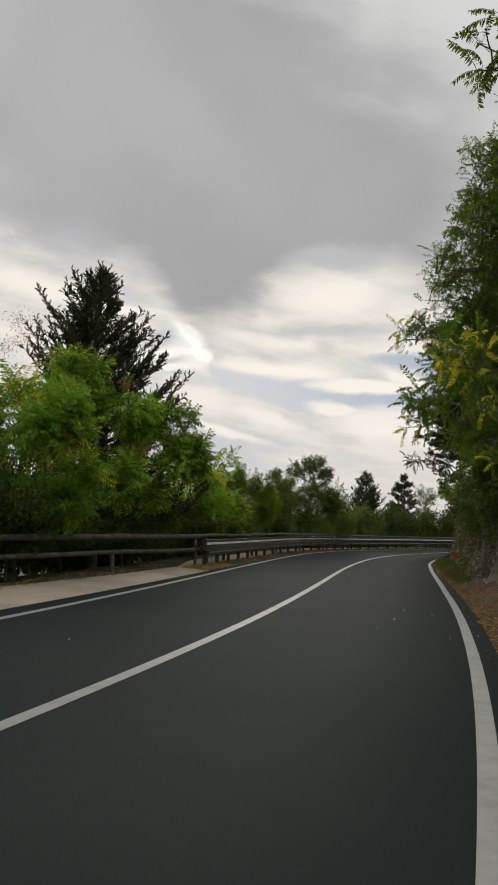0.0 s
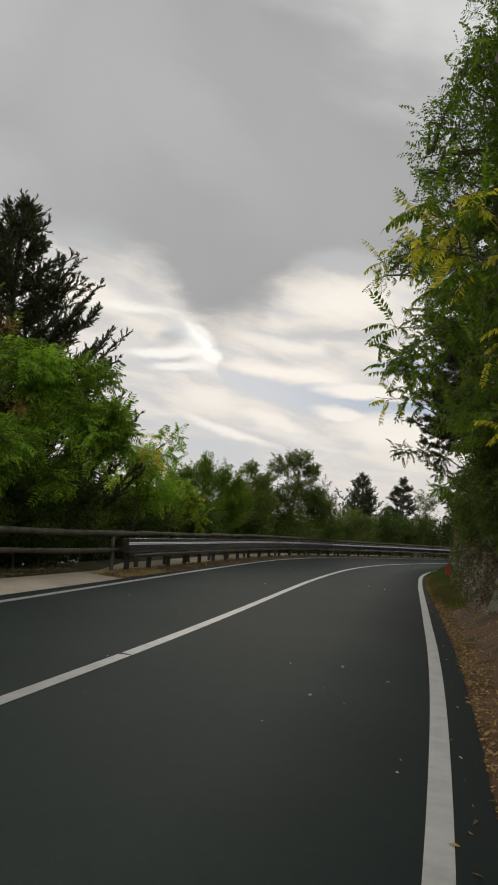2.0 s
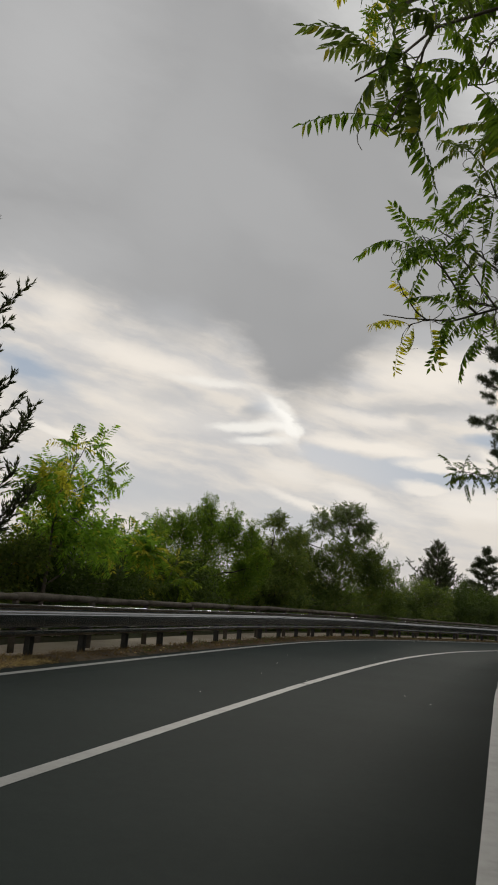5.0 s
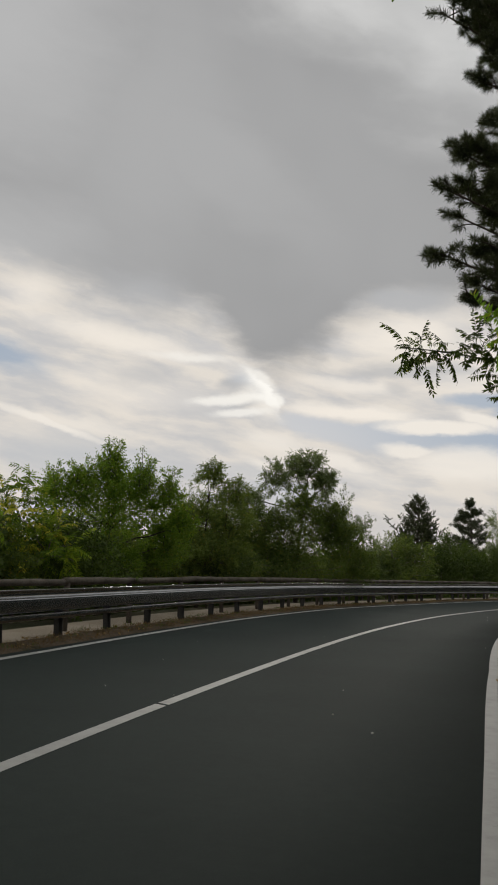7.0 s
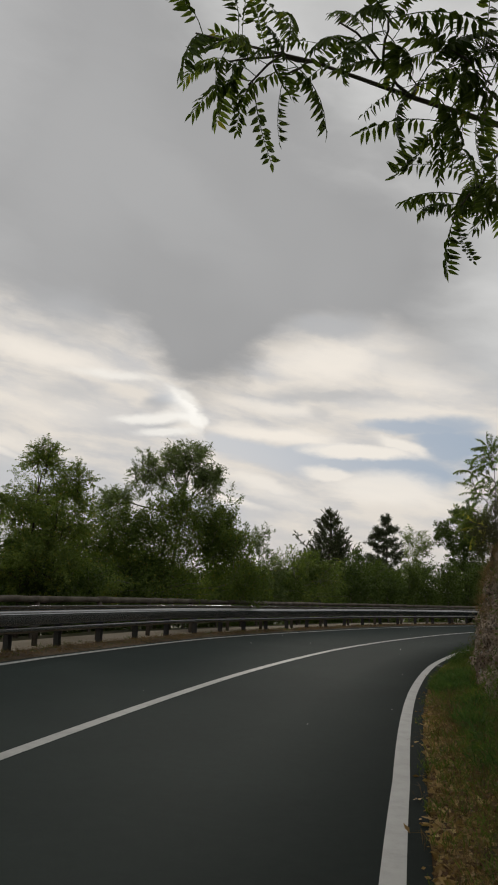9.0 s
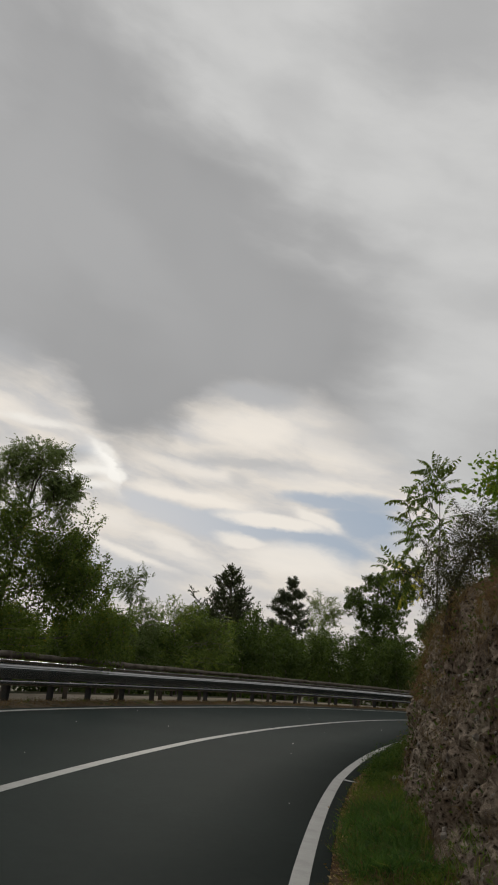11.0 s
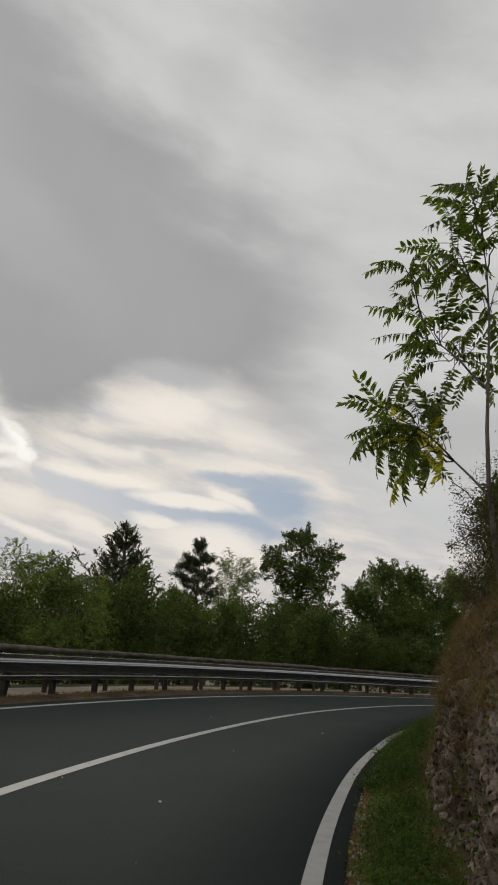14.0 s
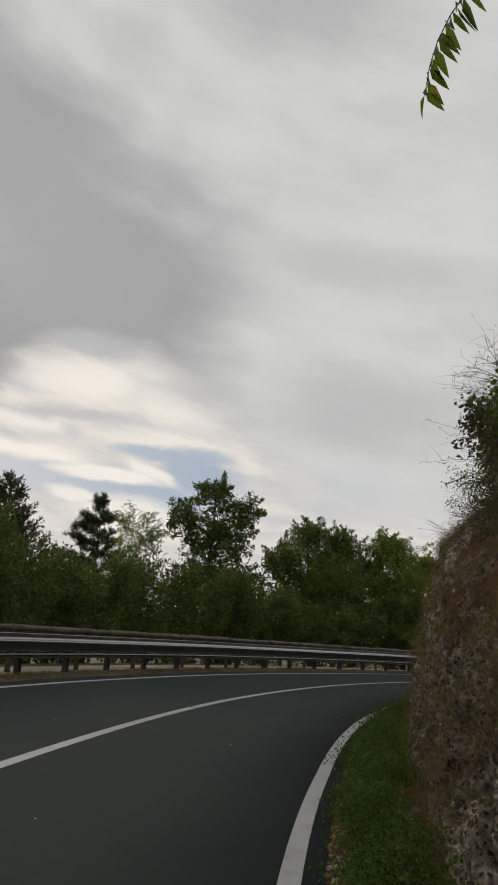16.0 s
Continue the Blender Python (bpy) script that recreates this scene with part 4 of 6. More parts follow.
def ailanthus(name, label, base, crown_z, tips, shoots, leaves, mats, seed, radius=0.08, size=1.0, singly=True, lead=None, main=0.72, bare=0, naked=0):
    """A tree of heaven: few limbs that end in stars of feathered leaves. tips: where limbs end. Leaves are pieces of their own if singly."""
    r = np.random.default_rng(seed)
    base = np.asarray(base, float)
    root = tree_root(name, base, label)
    top = np.asarray(lead if lead is not None else base + [0.2 * r.normal(), 0.2 * r.normal(), crown_z], float) - base
    pts, rad = trunk_mesh((0, 0, 0), top, radius, r)
    link("trunk", Geo().tube(pts, rad, 8).mesh("trunk", BARK, True), root)
    leaf_me = [[mesh_of("leaf", v, f, m) for v, f in AILANTHUS_LEAF] for m in mats] if singly else None
    bulk = [[], [], []]
    twigs = Geo()
    forks = np.zeros((0, 3))
    tips = np.asarray(tips, float) - base
    order = np.argsort(-np.hypot(tips[:, 0], tips[:, 1]))
    leafless = len(tips) - naked
    for index in order:
        tip = tips[index]
        z0 = np.clip(tip[2] - 0.3 - 0.45 * np.hypot(tip[0], tip[1]), 0.35 * top[2], 0.95 * top[2])
        start = np.array([np.interp(z0, pts[:, 2], pts[:, k]) for k in range(3)])
        # a limb forks off the nearest limb that is already there, farther in
        inner = forks[np.hypot(forks[:, 0], forks[:, 1]) < np.hypot(tip[0], tip[1]) - 0.12] if len(forks) else forks
        if len(inner):
            near = inner[np.argmin(np.linalg.norm(inner - tip + [0, 0, 0.15], axis=1))]
            start = near if np.linalg.norm(near - tip) < 0.9 * np.linalg.norm(start - tip) else start
        path = limb_path(start, tip, r, 0.06 if index < leafless else -0.14, 6 if index < leafless else 9)
        forks = np.vstack([forks, path[1:-1]])
        length = np.linalg.norm(tip - start)
        g = Geo().tube(path, np.linspace(min(0.006 + 0.006 * length, 0.5 * radius), 0.0045, len(path)), 6)
        spots = [(path[-1], path[-1] - path[-2])]
        for _ in range(shoots):
            u = 0.35 + 0.6 * r.random()
            at = np.array([np.interp(u, np.linspace(0, 1, len(path)), path[:, k]) for k in range(3)])
            way = unit(tip - start + r.normal(size=3) * [0.9, 0.9, 0.5] * length)
            end = at + way * (0.25 + 0.45 * r.random()) * min(1.2, 0.4 + 0.3 * length)
            twigs.tube(limb_path(at, end, r, 0.05, 4), np.linspace(0.007, 0.004, 4), 5)
            spots.append((end, way))
        for _ in range(bare):
            at = path[int(r.integers(3, len(path)))]
            turn, swing = r.random() * 6.3, r.normal(size=3) * 0.5
            ang = np.linspace(0, 2.4 + r.random(), 8)
            side = unit(np.array([np.cos(turn), 0.4 * np.sin(turn), np.sin(turn)]) + 0.3 * swing)
            other = unit(np.cross(side, [0.2, 1.0, 0.1]))
            bow = 0.06 + 0.09 * r.random()
            curl = at + bow * (np.sin(ang)[:, None] * side * 1.6 + (1 - np.cos(ang))[:, None] * other)
            twigs.tube(curl, np.linspace(0.005, 0.0022, 8), 4)
        limb = link("limb", g.mesh("limb", BARK, True), root)
        for end, way in spots if index < leafless else []:
            pos, d = rosette(end, way, leaves, r)
            sz = size * (0.75 + 0.5 * r.random(len(pos)))
            fr = leaf_frames(pos, d, sz, r)
            tone = 0 if r.random() < main or len(mats) == 1 else 1 if r.random() < 0.6 else len(mats) - 1
            if singly:
                for k in range(len(pos)):
                    m = Matrix([list(fr[k, i]) for i in range(3)] + [[0, 0, 0, 1]])
                    link("leaf", leaf_me[tone if r.random() < 0.85 else 0][int(r.integers(3))], limb, m)
            else:
                bulk[tone].append(fr)
    if twigs.n:
        tagged(link("shootwork", twigs.mesh("shootwork", BARK), root), kind="stuff")
    if not singly:
        for tone, frs in enumerate(bulk):
            if frs:
                v, f = place_many(*AILANTHUS_LIGHT[tone % 3], np.concatenate(frs))
                tagged(link("crown" if tone == 0 else "turning_leaves", mesh_of("crown", v, f, mats[tone]), root), kind="stuff")
    return root


def lobe_tips(centre, radii, count, rng, shell=0.75):
    d = unit(rng.normal(size=(count, 3)))
    d[:, 2] = np.where(d[:, 2] < -0.3, -d[:, 2] * 0.5, d[:, 2])
    return np.asarray(centre, float) + d * np.asarray(radii, float) * (shell + (1 - shell) * rng.random((count, 1)))


def leafy_tree(name, label, base, lobes, leaves, leaf_size, mat, seed, radius=0.1, bark=BARK, clumps=70, feathered=False, clump_r=0.28, group="", category="tree", fill=0.3, rise=0.25):
    """A broad-leaved tree or shrub: trunk, limbs to each part of the crown, and uneven leafy shoots with gaps between them.
    lobes: middle and half-sizes of the crown's parts. rise: how much the shoots turn upwards."""
    r = np.random.default_rng(seed)
    base = np.asarray(base, float)
    root = tree_root(name, base, label, group, category)
    lobes = [(np.asarray(c, float) - base, np.asarray(h, float)) for c, h in lobes]
    top = max(lobes, key=lambda l: l[0][2])[0] * [0.75, 0.75, 1]
    pts, rad = trunk_mesh((0, 0, 0), top, radius, r)
    link("trunk", Geo().tube(pts, rad, 8).mesh("trunk", bark, True), root)
    vol = np.array([np.prod(h) ** 0.7 for _, h in lobes])
    share = np.maximum(5, (clumps * vol / vol.sum()).astype(int))
    vs, fs, n0 = [], [], 0
    twigs = Geo()

    def keep(v, f):
        nonlocal n0
        vs.append(v)
        fs.append(f + n0)
        n0 += len(v)

    for (c, h), k in zip(lobes, share):
        way = unit(r.normal(size=(k, 3)) + [0, 0, rise])
        reach = 0.5 + 0.35 * r.random((k, 1)) + 0.5 * r.random((k, 1)) ** 3
        start = c + way * h * 0.25 * r.random((k, 1)) + r.normal(size=(k, 3)) * h * 0.18
        end = c + way * h * reach + np.array([0, 0, 0.12]) * h * r.random((k, 1))
        z0 = np.clip(c[2] - 0.8 * h[2], 0.25 * top[2], 0.9 * top[2])
        foot = np.array([np.interp(z0, pts[:, 2], pts[:, i]) for i in range(3)])
        g = Geo()
        g.tube(limb_path(foot, c, r, 0.08), np.linspace(radius * 0.5, radius * 0.2, 6), 6)
        for a, b in list(zip(start, end))[:: max(1, k // 16)]:
            twigs.tube(limb_path(a, b, r, 0.05, 4), np.linspace(radius * 0.16, 0.004, 4), 4)
        link("limb", g.mesh("limb", bark, True), root)
        per = max(6, int(leaves / share.sum()))
        u = 0.15 + 0.85 * r.random((k, per, 1)) ** 0.65
        wide = clump_r * (1.1 - 0.9 * u) * (0.6 + 0.8 * r.random((k, 1, 1)))
        pos = (start[:, None] * (1 - u) + end[:, None] * u + np.clip(r.normal(size=(k, per, 3)), -1.9, 1.9) * wide).reshape(-1, 3)
        out = np.repeat(way, per, 0) * 0.8 + unit(r.normal(size=pos.shape)) + [0, 0, -0.3]
        if feathered:
            keep(*place_many(*SMALL_LEAF, leaf_frames(pos, out, leaf_size * (0.7 + 0.6 * r.random(len(pos))), r)))
        else:
            ln = leaf_size * (0.65 + 0.7 * r.random(len(pos)))
            keep(*blades(pos, out, ln, ln * 0.55, r, 0.1))
        m = int(leaves * fill * k / share.sum())
        if m:
            ln = (leaf_size if not feathered else 0.05) * (0.9 + 0.5 * r.random(m))
            inner = unit(r.normal(size=(m, 3))) * r.random((m, 1)) ** 0.45 * 0.68
            keep(*blades(c + inner * h, r.normal(size=(m, 3)), ln, ln * 0.6, r))
    tagged(link("twigwork", twigs.mesh("twigwork", bark), root), kind="stuff")
    tagged(link("crown", mesh_of("crown", np.vstack(vs), np.vstack(fs), mat), root), kind="stuff")
    return root


def cedar(name, label, base, top, spread, tips, seed, limbs=70, mat=NEEDLE, twig=0.5, needle=0.11, low=0.06, group="", dense=1.0):
    """A ragged cedar: a leaning trunk, limbs that swing out and then up into spires, each feathered with short twigs. tips: where the longest limbs end."""
    r = np.random.default_rng(seed)
    base = np.asarray(base, float)
    root = tree_root(name, base, label, group)
    top = np.asarray(top, float) - base
    height = top[2]
    pts, rad = trunk_mesh((0, 0, 0), top, 0.02 * height, r)
    link("trunk", Geo().tube(pts, rad, 8).mesh("trunk", BARK_DARK, True), root)
    ends = []
    for t in np.asarray(tips, float) - base:
        ends += [t] + [t + r.normal(size=3) * [0.32, 0.32, 0.2] * twig / 0.6 - [0, 0, 0.3 * (k + 1) * twig / 0.6] for k in range(4)]
    for k in range(limbs):
        u = low + (0.97 - low) * (k + r.random()) / limbs
        a, ln = r.random() * 6.283, spread * ((1 - u) ** 0.75 + 0.05) * (0.55 + 0.5 * r.random())
        axis = np.array([np.interp(u * height, pts[:, 2], pts[:, i]) for i in range(3)])
        ends.append(axis + [ln * np.cos(a), ln * np.sin(a), ln * (0.35 + 0.55 * u + 0.15 * r.normal())])
    ends.append(top + [0, 0, 0.1])
    g, pos, way = Geo(), [], []
    for end in ends:
        out = np.hypot(end[0] - top[0] * end[2] / height, end[1] - top[1] * end[2] / height)
        z0 = np.clip(end[2] - 0.85 * out - 0.25, 0.03 * height, 0.93 * height)
        start = np.array([np.interp(z0, pts[:, 2], pts[:, i]) for i in range(3)])
        path = limb_path(start, end, r, -0.09, 8)
        ln = np.linalg.norm(end - start)
        g.tube(path, np.linspace(0.012 + 0.010 * ln, 0.005, 8), 5)
        m = int(9 + 10 * ln / twig)
        for t in np.linspace(0.22, 1.0, m):
            at = np.array([np.interp(t, np.linspace(0, 1, 8), path[:, i]) for i in range(3)])
            along = unit(path[min(7, int(t * 7) + 1)] - path[max(0, int(t * 7) - 1)])
            w = unit(along * 0.9 + r.normal(size=3) * [0.75, 0.75, 0.45] + [0, 0, 0.28])
            tl = twig * (0.25 + 0.95 * (1 - t)) * (0.4 + 0.9 * r.random())
            g.tube([at, at + w * tl * 0.6, at + w * tl + [0, 0, 0.08 * tl]], [0.006, 0.005, 0.003], 4)
            n = int((12 + 46 * tl / twig) * dense)
            q = r.random((n, 1))
            pos.append(at + w * tl * q + unit(r.normal(size=(n, 3))) * 0.2 * tl * (1.0 - q) * r.random((n, 1)))
            way.append(w * 1.4 + unit(r.normal(size=(n, 3))) * 0.6 + [0, 0, 0.1])
    tagged(link("branchwork", g.mesh("branchwork", BARK_DARK, True), root), kind="stuff")
    pos, way = np.vstack(pos), np.vstack(way)
    ln = needle * (0.6 + 0.8 * r.random(len(pos)))
    v, f = blades(pos, way, ln, ln * 0.2, r)
    tagged(link("crown", mesh_of("crown", v, f, mat), root), kind="stuff")
    return root


def pine(name, label, base, height, tips, seed, needle=0.115, wide=0.0072, brush=72, tufts_per=9, twig=1.0):
    """A black pine: dark limbs with round brushes of long needles at their ends."""
    r = np.random.default_rng(seed)
    base = np.asarray(base, float)
    root = tree_root(name, base, label)
    pts, rad = trunk_mesh((0, 0, 0), (0.1, 0.1, height), 0.14, r)
    link("trunk", Geo().tube(pts, rad, 8).mesh("trunk", BARK_DARK, True), root)
    g, pos, way = Geo(), [], []
    for tip in tips:
        tip = np.asarray(tip, float) - base
        z0 = np.clip(tip[2] - 0.25 * np.hypot(tip[0], tip[1]), 0.2 * height, 0.97 * height)
        start = np.array([np.interp(z0, pts[:, 2], pts[:, i]) for i in range(3)])
        path = limb_path(start, tip, r, -0.06, 6)
        ln = np.linalg.norm(tip - start)
        g.tube(path, np.linspace(0.012 + 0.008 * ln, 0.008, 6), 6)
        ends = [(path[-1], path[-1] - path[-2])]
        for _ in range(int(6 + tufts_per * (1 + ln))):
            u = 0.25 + 0.75 * r.random() ** 0.8
            at = np.array([np.interp(u, np.linspace(0, 1, 6), path[:, i]) for i in range(3)])
            w = unit(unit(tip - start) * 0.6 + r.normal(size=3) * [0.7, 0.7, 0.35] + [0, 0, 0.25])
            e = at + w * (0.12 + 0.32 * r.random()) * twig
            g.tube(limb_path(at, e, r, 0.03, 3), [0.008, 0.007, 0.006], 4)
            ends.append((e, w))
        for e, w in ends:
            m = brush
            back = r.random(m) * 0.22 * twig
            w = unit(np.asarray(w, float))
            d = unit(unit(r.normal(size=(m, 3))) + w * (0.55 + 0.4 * r.random((m, 1))))
            pos.append(e - w * back[:, None])
            way.append(d)
    tagged(link("branchwork", g.mesh("branchwork", BARK_DARK, True), root), kind="stuff")
    pos, way = np.vstack(pos), np.vstack(way)
    ln = needle * (0.75 + 0.5 * r.random(len(pos)))
    v, f = blades(pos, way, ln, wide, r)
    tagged(link("needles", mesh_of("needles", v, f, NEEDLE), root), kind="stuff")
    return root


def land(x, y):
    return float(ground_height(np.array([x]), np.array([y]))[0])

def seed_heads(root, places, seed):
    """Hanging bunches of dry reddish winged seeds among the leaves of a tree of heaven."""
    r = np.random.default_rng(seed)
    for p in places:
        pos = np.asarray(p, float) - np.array(root.location) + r.normal(size=(150, 3)) * [0.13, 0.13, 0.10]
        tagged(link("seed_head", mesh_of("seed_head", *blades(pos, r.normal(size=(150, 3)) - [0, 0, 0.5], 0.05, 0.016, r), SEED), root, label="bunch of dry reddish-brown winged seeds"), kind="stuff")


# ---- outer side: what stands behind the fence ----
def left_trees():
    r = np.random.default_rng(77)
    spires = [(-6.73, 25.9, 8.65), (-6.25, 26.6, 10.15), (-4.65, 27.1, 9.85), (-6.6, 26.9, 9.6), (-3.55, 26.6, 8.6), (-3.33, 27.0, 8.0), (-2.95, 26.8, 7.3), (-2.55, 26.7, 6.7), (-2.3, 26.7, 5.9), (-7.3, 26.0, 8.3), (-3.9, 27.3, 9.0), (-2.1, 26.8, 4.9), (-2.05, 26.9, 3.9), (-2.2, 26.5, 3.0), (-2.9, 26.0, 6.0)]
    cedar("cedar", "tall dark ragged cedar with several upswept spires behind the fence", (-5.2, 27.0, land(-5.2, 27.0)), (-5.3, 26.9, 10.4), 2.6, spires, 8, limbs=120, twig=0.62, dense=0.72)
    leafy_tree("shrub", "dark dense evergreen shrub at the foot of the cedar", (-4.9, 24.6, land(-4.9, 24.6)),
               [((-4.9, 24.4, 2.0), (1.9, 1.5, 1.5)), ((-3.2, 25.6, 1.7), (1.6, 1.4, 1.3)), ((-6.4, 23.4, 1.9), (1.7, 1.5, 1.5)), ((-4.4, 24.6, 0.8), (2.4, 1.4, 0.9))], 15000, 0.09, LEAF_DARK, 38, 0.05, clumps=170, clump_r=0.24, bark=BARK_DARK)
    tips = np.vstack([lobe_tips((-4.3, 20.8, 4.2), (1.9, 1.9, 1.7), 16, r), lobe_tips((-2.6, 22.8, 3.4), (1.3, 1.4, 1.7), 16, r), lobe_tips((-3.4, 21, 2.2), (1.8, 1.8, 0.9), 8, r)])
    root = ailanthus("tree_of_heaven", "broad green tree of heaven with drooping feathered leaves", (-4.2, 21.6, land(-4.2, 21.6)), 4.6, tips, 5, 10, [LEAF, LEAF_LIGHT], 31, 0.10, 1.0, False, main=0.5)
    seed_heads(root, [(-3.30, 20.38, 5.09), (-2.64, 19.32, 3.28), (-4.43, 19.40, 4.75)], 5)
    tips = np.vstack([lobe_tips((-4.6, 16.6, 3.0), (1.5, 1.6, 1.5), 14, r), lobe_tips((-4.4, 16.8, 1.6), (1.3, 1.5, 0.7), 6, r)])
    root = ailanthus("tree_of_heaven", "young tree of heaven with light green and reddish leaves", (-5.0, 16.8, land(-5.0, 16.8)), 3.4, tips, 6, 11, [LEAF_LIGHT, LEAF_YELLOW], 32, 0.07, 1.0, False, main=0.93)
    seed_heads(root, [(-4.50, 15.12, 4.97), (-4.53, 15.01, 5.34), (-4.19, 16.07, 4.91), (-4.72, 14.69, 4.69)], 6)
    tips = np.vstack([[(-0.8, 29.3, 3.75), (-0.75, 27.2, 3.9)], lobe_tips((-1.5, 28.3, 2.8), (0.8, 1.4, 0.9), 10, r), lobe_tips((-0.9, 30.2, 2.0), (1.2, 1.6, 0.8), 11, r), lobe_tips((-1.9, 30.6, 2.3), (1.2, 1.5, 0.9), 7, r)])
    ailanthus("tree_of_heaven", "small bright green tree of heaven with yellowing leaves behind the guardrail", (-2.0, 29.2, land(-2, 29.2)), 3.0, tips, 3, 6, [LEAF_LIGHT, LEAF, LEAF_YELLOW], 33, 0.05, 0.9, False, main=0.75)
    tips = np.array([(-1.75, 35.5, 3.07), (-1.46, 36.0, 3.16), (-1.12, 36.5, 2.93), (-1.47, 35.5, 2.54), (-0.66, 36.0, 2.52), (-1.35, 36.5, 2.37), (-1.68, 35.5, 2.08), (-0.78, 36.0, 2.11), (-1.58, 36.5, 1.94), (-0.27, 35.5, 1.91), (-0.33, 36.0, 1.58), (-1.12, 36.5, 1.64), (-1.53, 35.5, 1.5), (-2.44, 36.0, 2.94), (-2.75, 36.5, 2.37), (-2.38, 35.5, 1.73), (-3.18, 36.0, 2.7), (-3.5, 36.5, 1.99)])
    ailanthus("tree_of_heaven", "low tree of heaven with yellow-green leaves behind the fence", (-1.9, 36.6, land(-1.9, 36.6)), 2.6, tips, 2, 6, [LEAF_MIXED, LEAF, LEAF_YELLOW], 34, 0.04, 0.88, False, main=0.55)
    leafy_tree("shrub", "rounded dark green shrub behind the guardrail", (-0.9, 39.6, land(-0.9, 39.6)),
               [((-0.4, 39.2, 3.0), (1.5, 1.3, 1.3)), ((-0.45, 39.2, 3.9), (0.55, 0.6, 0.85)), ((0.3, 39.2, 3.4), (0.6, 0.7, 0.85)), ((-1.2, 39.0, 3.3), (0.7, 0.8, 0.95)), ((-1.9, 39.0, 3.2), (0.7, 0.8, 0.9)), ((0.95, 39.3, 3.1), (0.6, 0.8, 0.85)), ((1.2, 39.6, 2.4), (0.6, 0.7, 0.7)), ((-0.7, 39.1, 1.5), (1.7, 1.3, 0.9)), ((0.7, 40.4, 2.1), (1.0, 0.8, 1.0))],
               50000, 0.046, LEAF, 41, 0.06, bark=BARK_DARK, clumps=460, clump_r=0.12, rise=1.3, fill=0.6)
    leafy_tree("locust_tree", "slender grey-green locust with an open crown", (0.9, 44.2, land(0.9, 44.2)),
               [((1.4, 43.8, 4.15), (0.75, 0.7, 0.7)), ((2.1, 43.9, 3.6), (0.8, 0.8, 0.7)), ((0.9, 44.2, 2.9), (1.2, 1.1, 1.0)), ((1.9, 43.6, 2.6), (1.1, 1.1, 0.9)), ((1.5, 43.4, 1.8), (1.4, 1.2, 0.8))], 4200, 1.0, LEAF_OLIVE, 42, 0.05, bark=BARK_DARK, clumps=150, feathered=True, clump_r=0.18, fill=0.6, rise=0.8)
    leafy_tree("locust_tree", "tall locust tree with a pale feathery top and dense green body", (3.7, 51.2, land(3.7, 51.2)),
               [((4.3, 51, 5.5), (0.8, 0.8, 1.0)), ((3.6, 51, 5.3), (0.6, 0.7, 0.8)), ((2.9, 51, 5.0), (0.7, 0.8, 0.8)), ((4.9, 51, 4.8), (0.7, 0.8, 0.8)), ((2.0, 50.6, 4.2), (0.7, 0.8, 0.6))], 3400, 1.0, LEAF_GREY, 43, 0.07, bark=BARK_DARK, clumps=130, feathered=True, clump_r=0.17, fill=0.1, rise=0.9)
    leafy_tree("shrub", "broad dark green thicket below the locust tree", (3.2, 50.4, land(3.2, 50.4)),
               [((3.9, 50.2, 3.6), (1.4, 1.4, 1.3)), ((2.3, 49.8, 3.3), (1.2, 1.3, 1.2)), ((1.0, 49.4, 2.6), (1.4, 1.3, 1.3)), ((5.0, 51, 3.0), (1.3, 1.3, 1.4)), ((3.5, 49.8, 1.6), (2.8, 1.7, 1.1)), ((1, 49, 1.3), (2.0, 1.5, 1.0)), ((0.0, 48.6, 2.4), (1.2, 1.2, 1.2)), ((5.2, 51.0, 3.5), (1.2, 1.2, 1.2)), ((5.6, 51.0, 2.6), (1.2, 1.3, 1.4)), ((6.3, 52.2, 1.7), (1.2, 1.2, 1.1)), ((3.0, 50, 2.6), (2.2, 1.5, 1.4))], 64000, 0.06, LEAF_OLIVE, 44, 0.07, clumps=320, clump_r=0.22, fill=0.6, rise=0.6)
    leafy_tree("shrub", "light feathery sapling beside the thicket", (6.6, 57.9, land(6.6, 57.9)),
               [((6.7, 57.6, 3.6), (0.7, 0.7, 0.9)), ((6.9, 57.5, 2.4), (1.1, 1.0, 0.9)), ((6.4, 57.2, 1.5), (1.5, 1.2, 0.8))], 1700, 1.0, LEAF_GREY, 45, 0.04, clumps=80, feathered=True, clump_r=0.22)
    leafy_tree("shrub", "light green shrub behind the guardrail", (8.4, 60.5, land(8.4, 60.5)),
               [((8.2, 60.2, 2.6), (1.2, 1.1, 1.2)), ((9.6, 62, 2.2), (1.3, 1.2, 1.0)), ((8.6, 60, 1.3), (1.8, 1.4, 0.7))], 1900, 1.0, LEAF_OLIVE, 46, 0.04, clumps=90, feathered=True, clump_r=0.22)
    spires = [(10.91, 84.0, 6.27), (11.71, 84.2, 7.17), (13.41, 84.4, 6.47), (14.31, 84.2, 5.17), (15.11, 84.0, 4.07), (10.11, 84.0, 4.77), (9.51, 83.8, 3.67), (13.91, 84.6, 5.87), (12.91, 84.5, 7.37), (11.21, 84.7, 5.57)]
    cedar("cedar", "dark ragged cedar with several spires beyond the bend", (12.3, 84.3, land(12.3, 84.3)), (12.41, 84.3, 7.77), 2.9, spires, 6, limbs=46, twig=0.8, needle=0.18, dense=0.42)
    tips = []
    for k in range(104):
        u, a = r.random() ** 0.8, r.random() * 6.283
        w = (0.35 + 2.3 * u ** 0.8) * (0.55 + 0.5 * r.random())
        tips.append((17.16 + w * math.cos(a), 88.3 + w * math.sin(a), 7.9 - 6.5 * u + 0.25 * r.normal()))
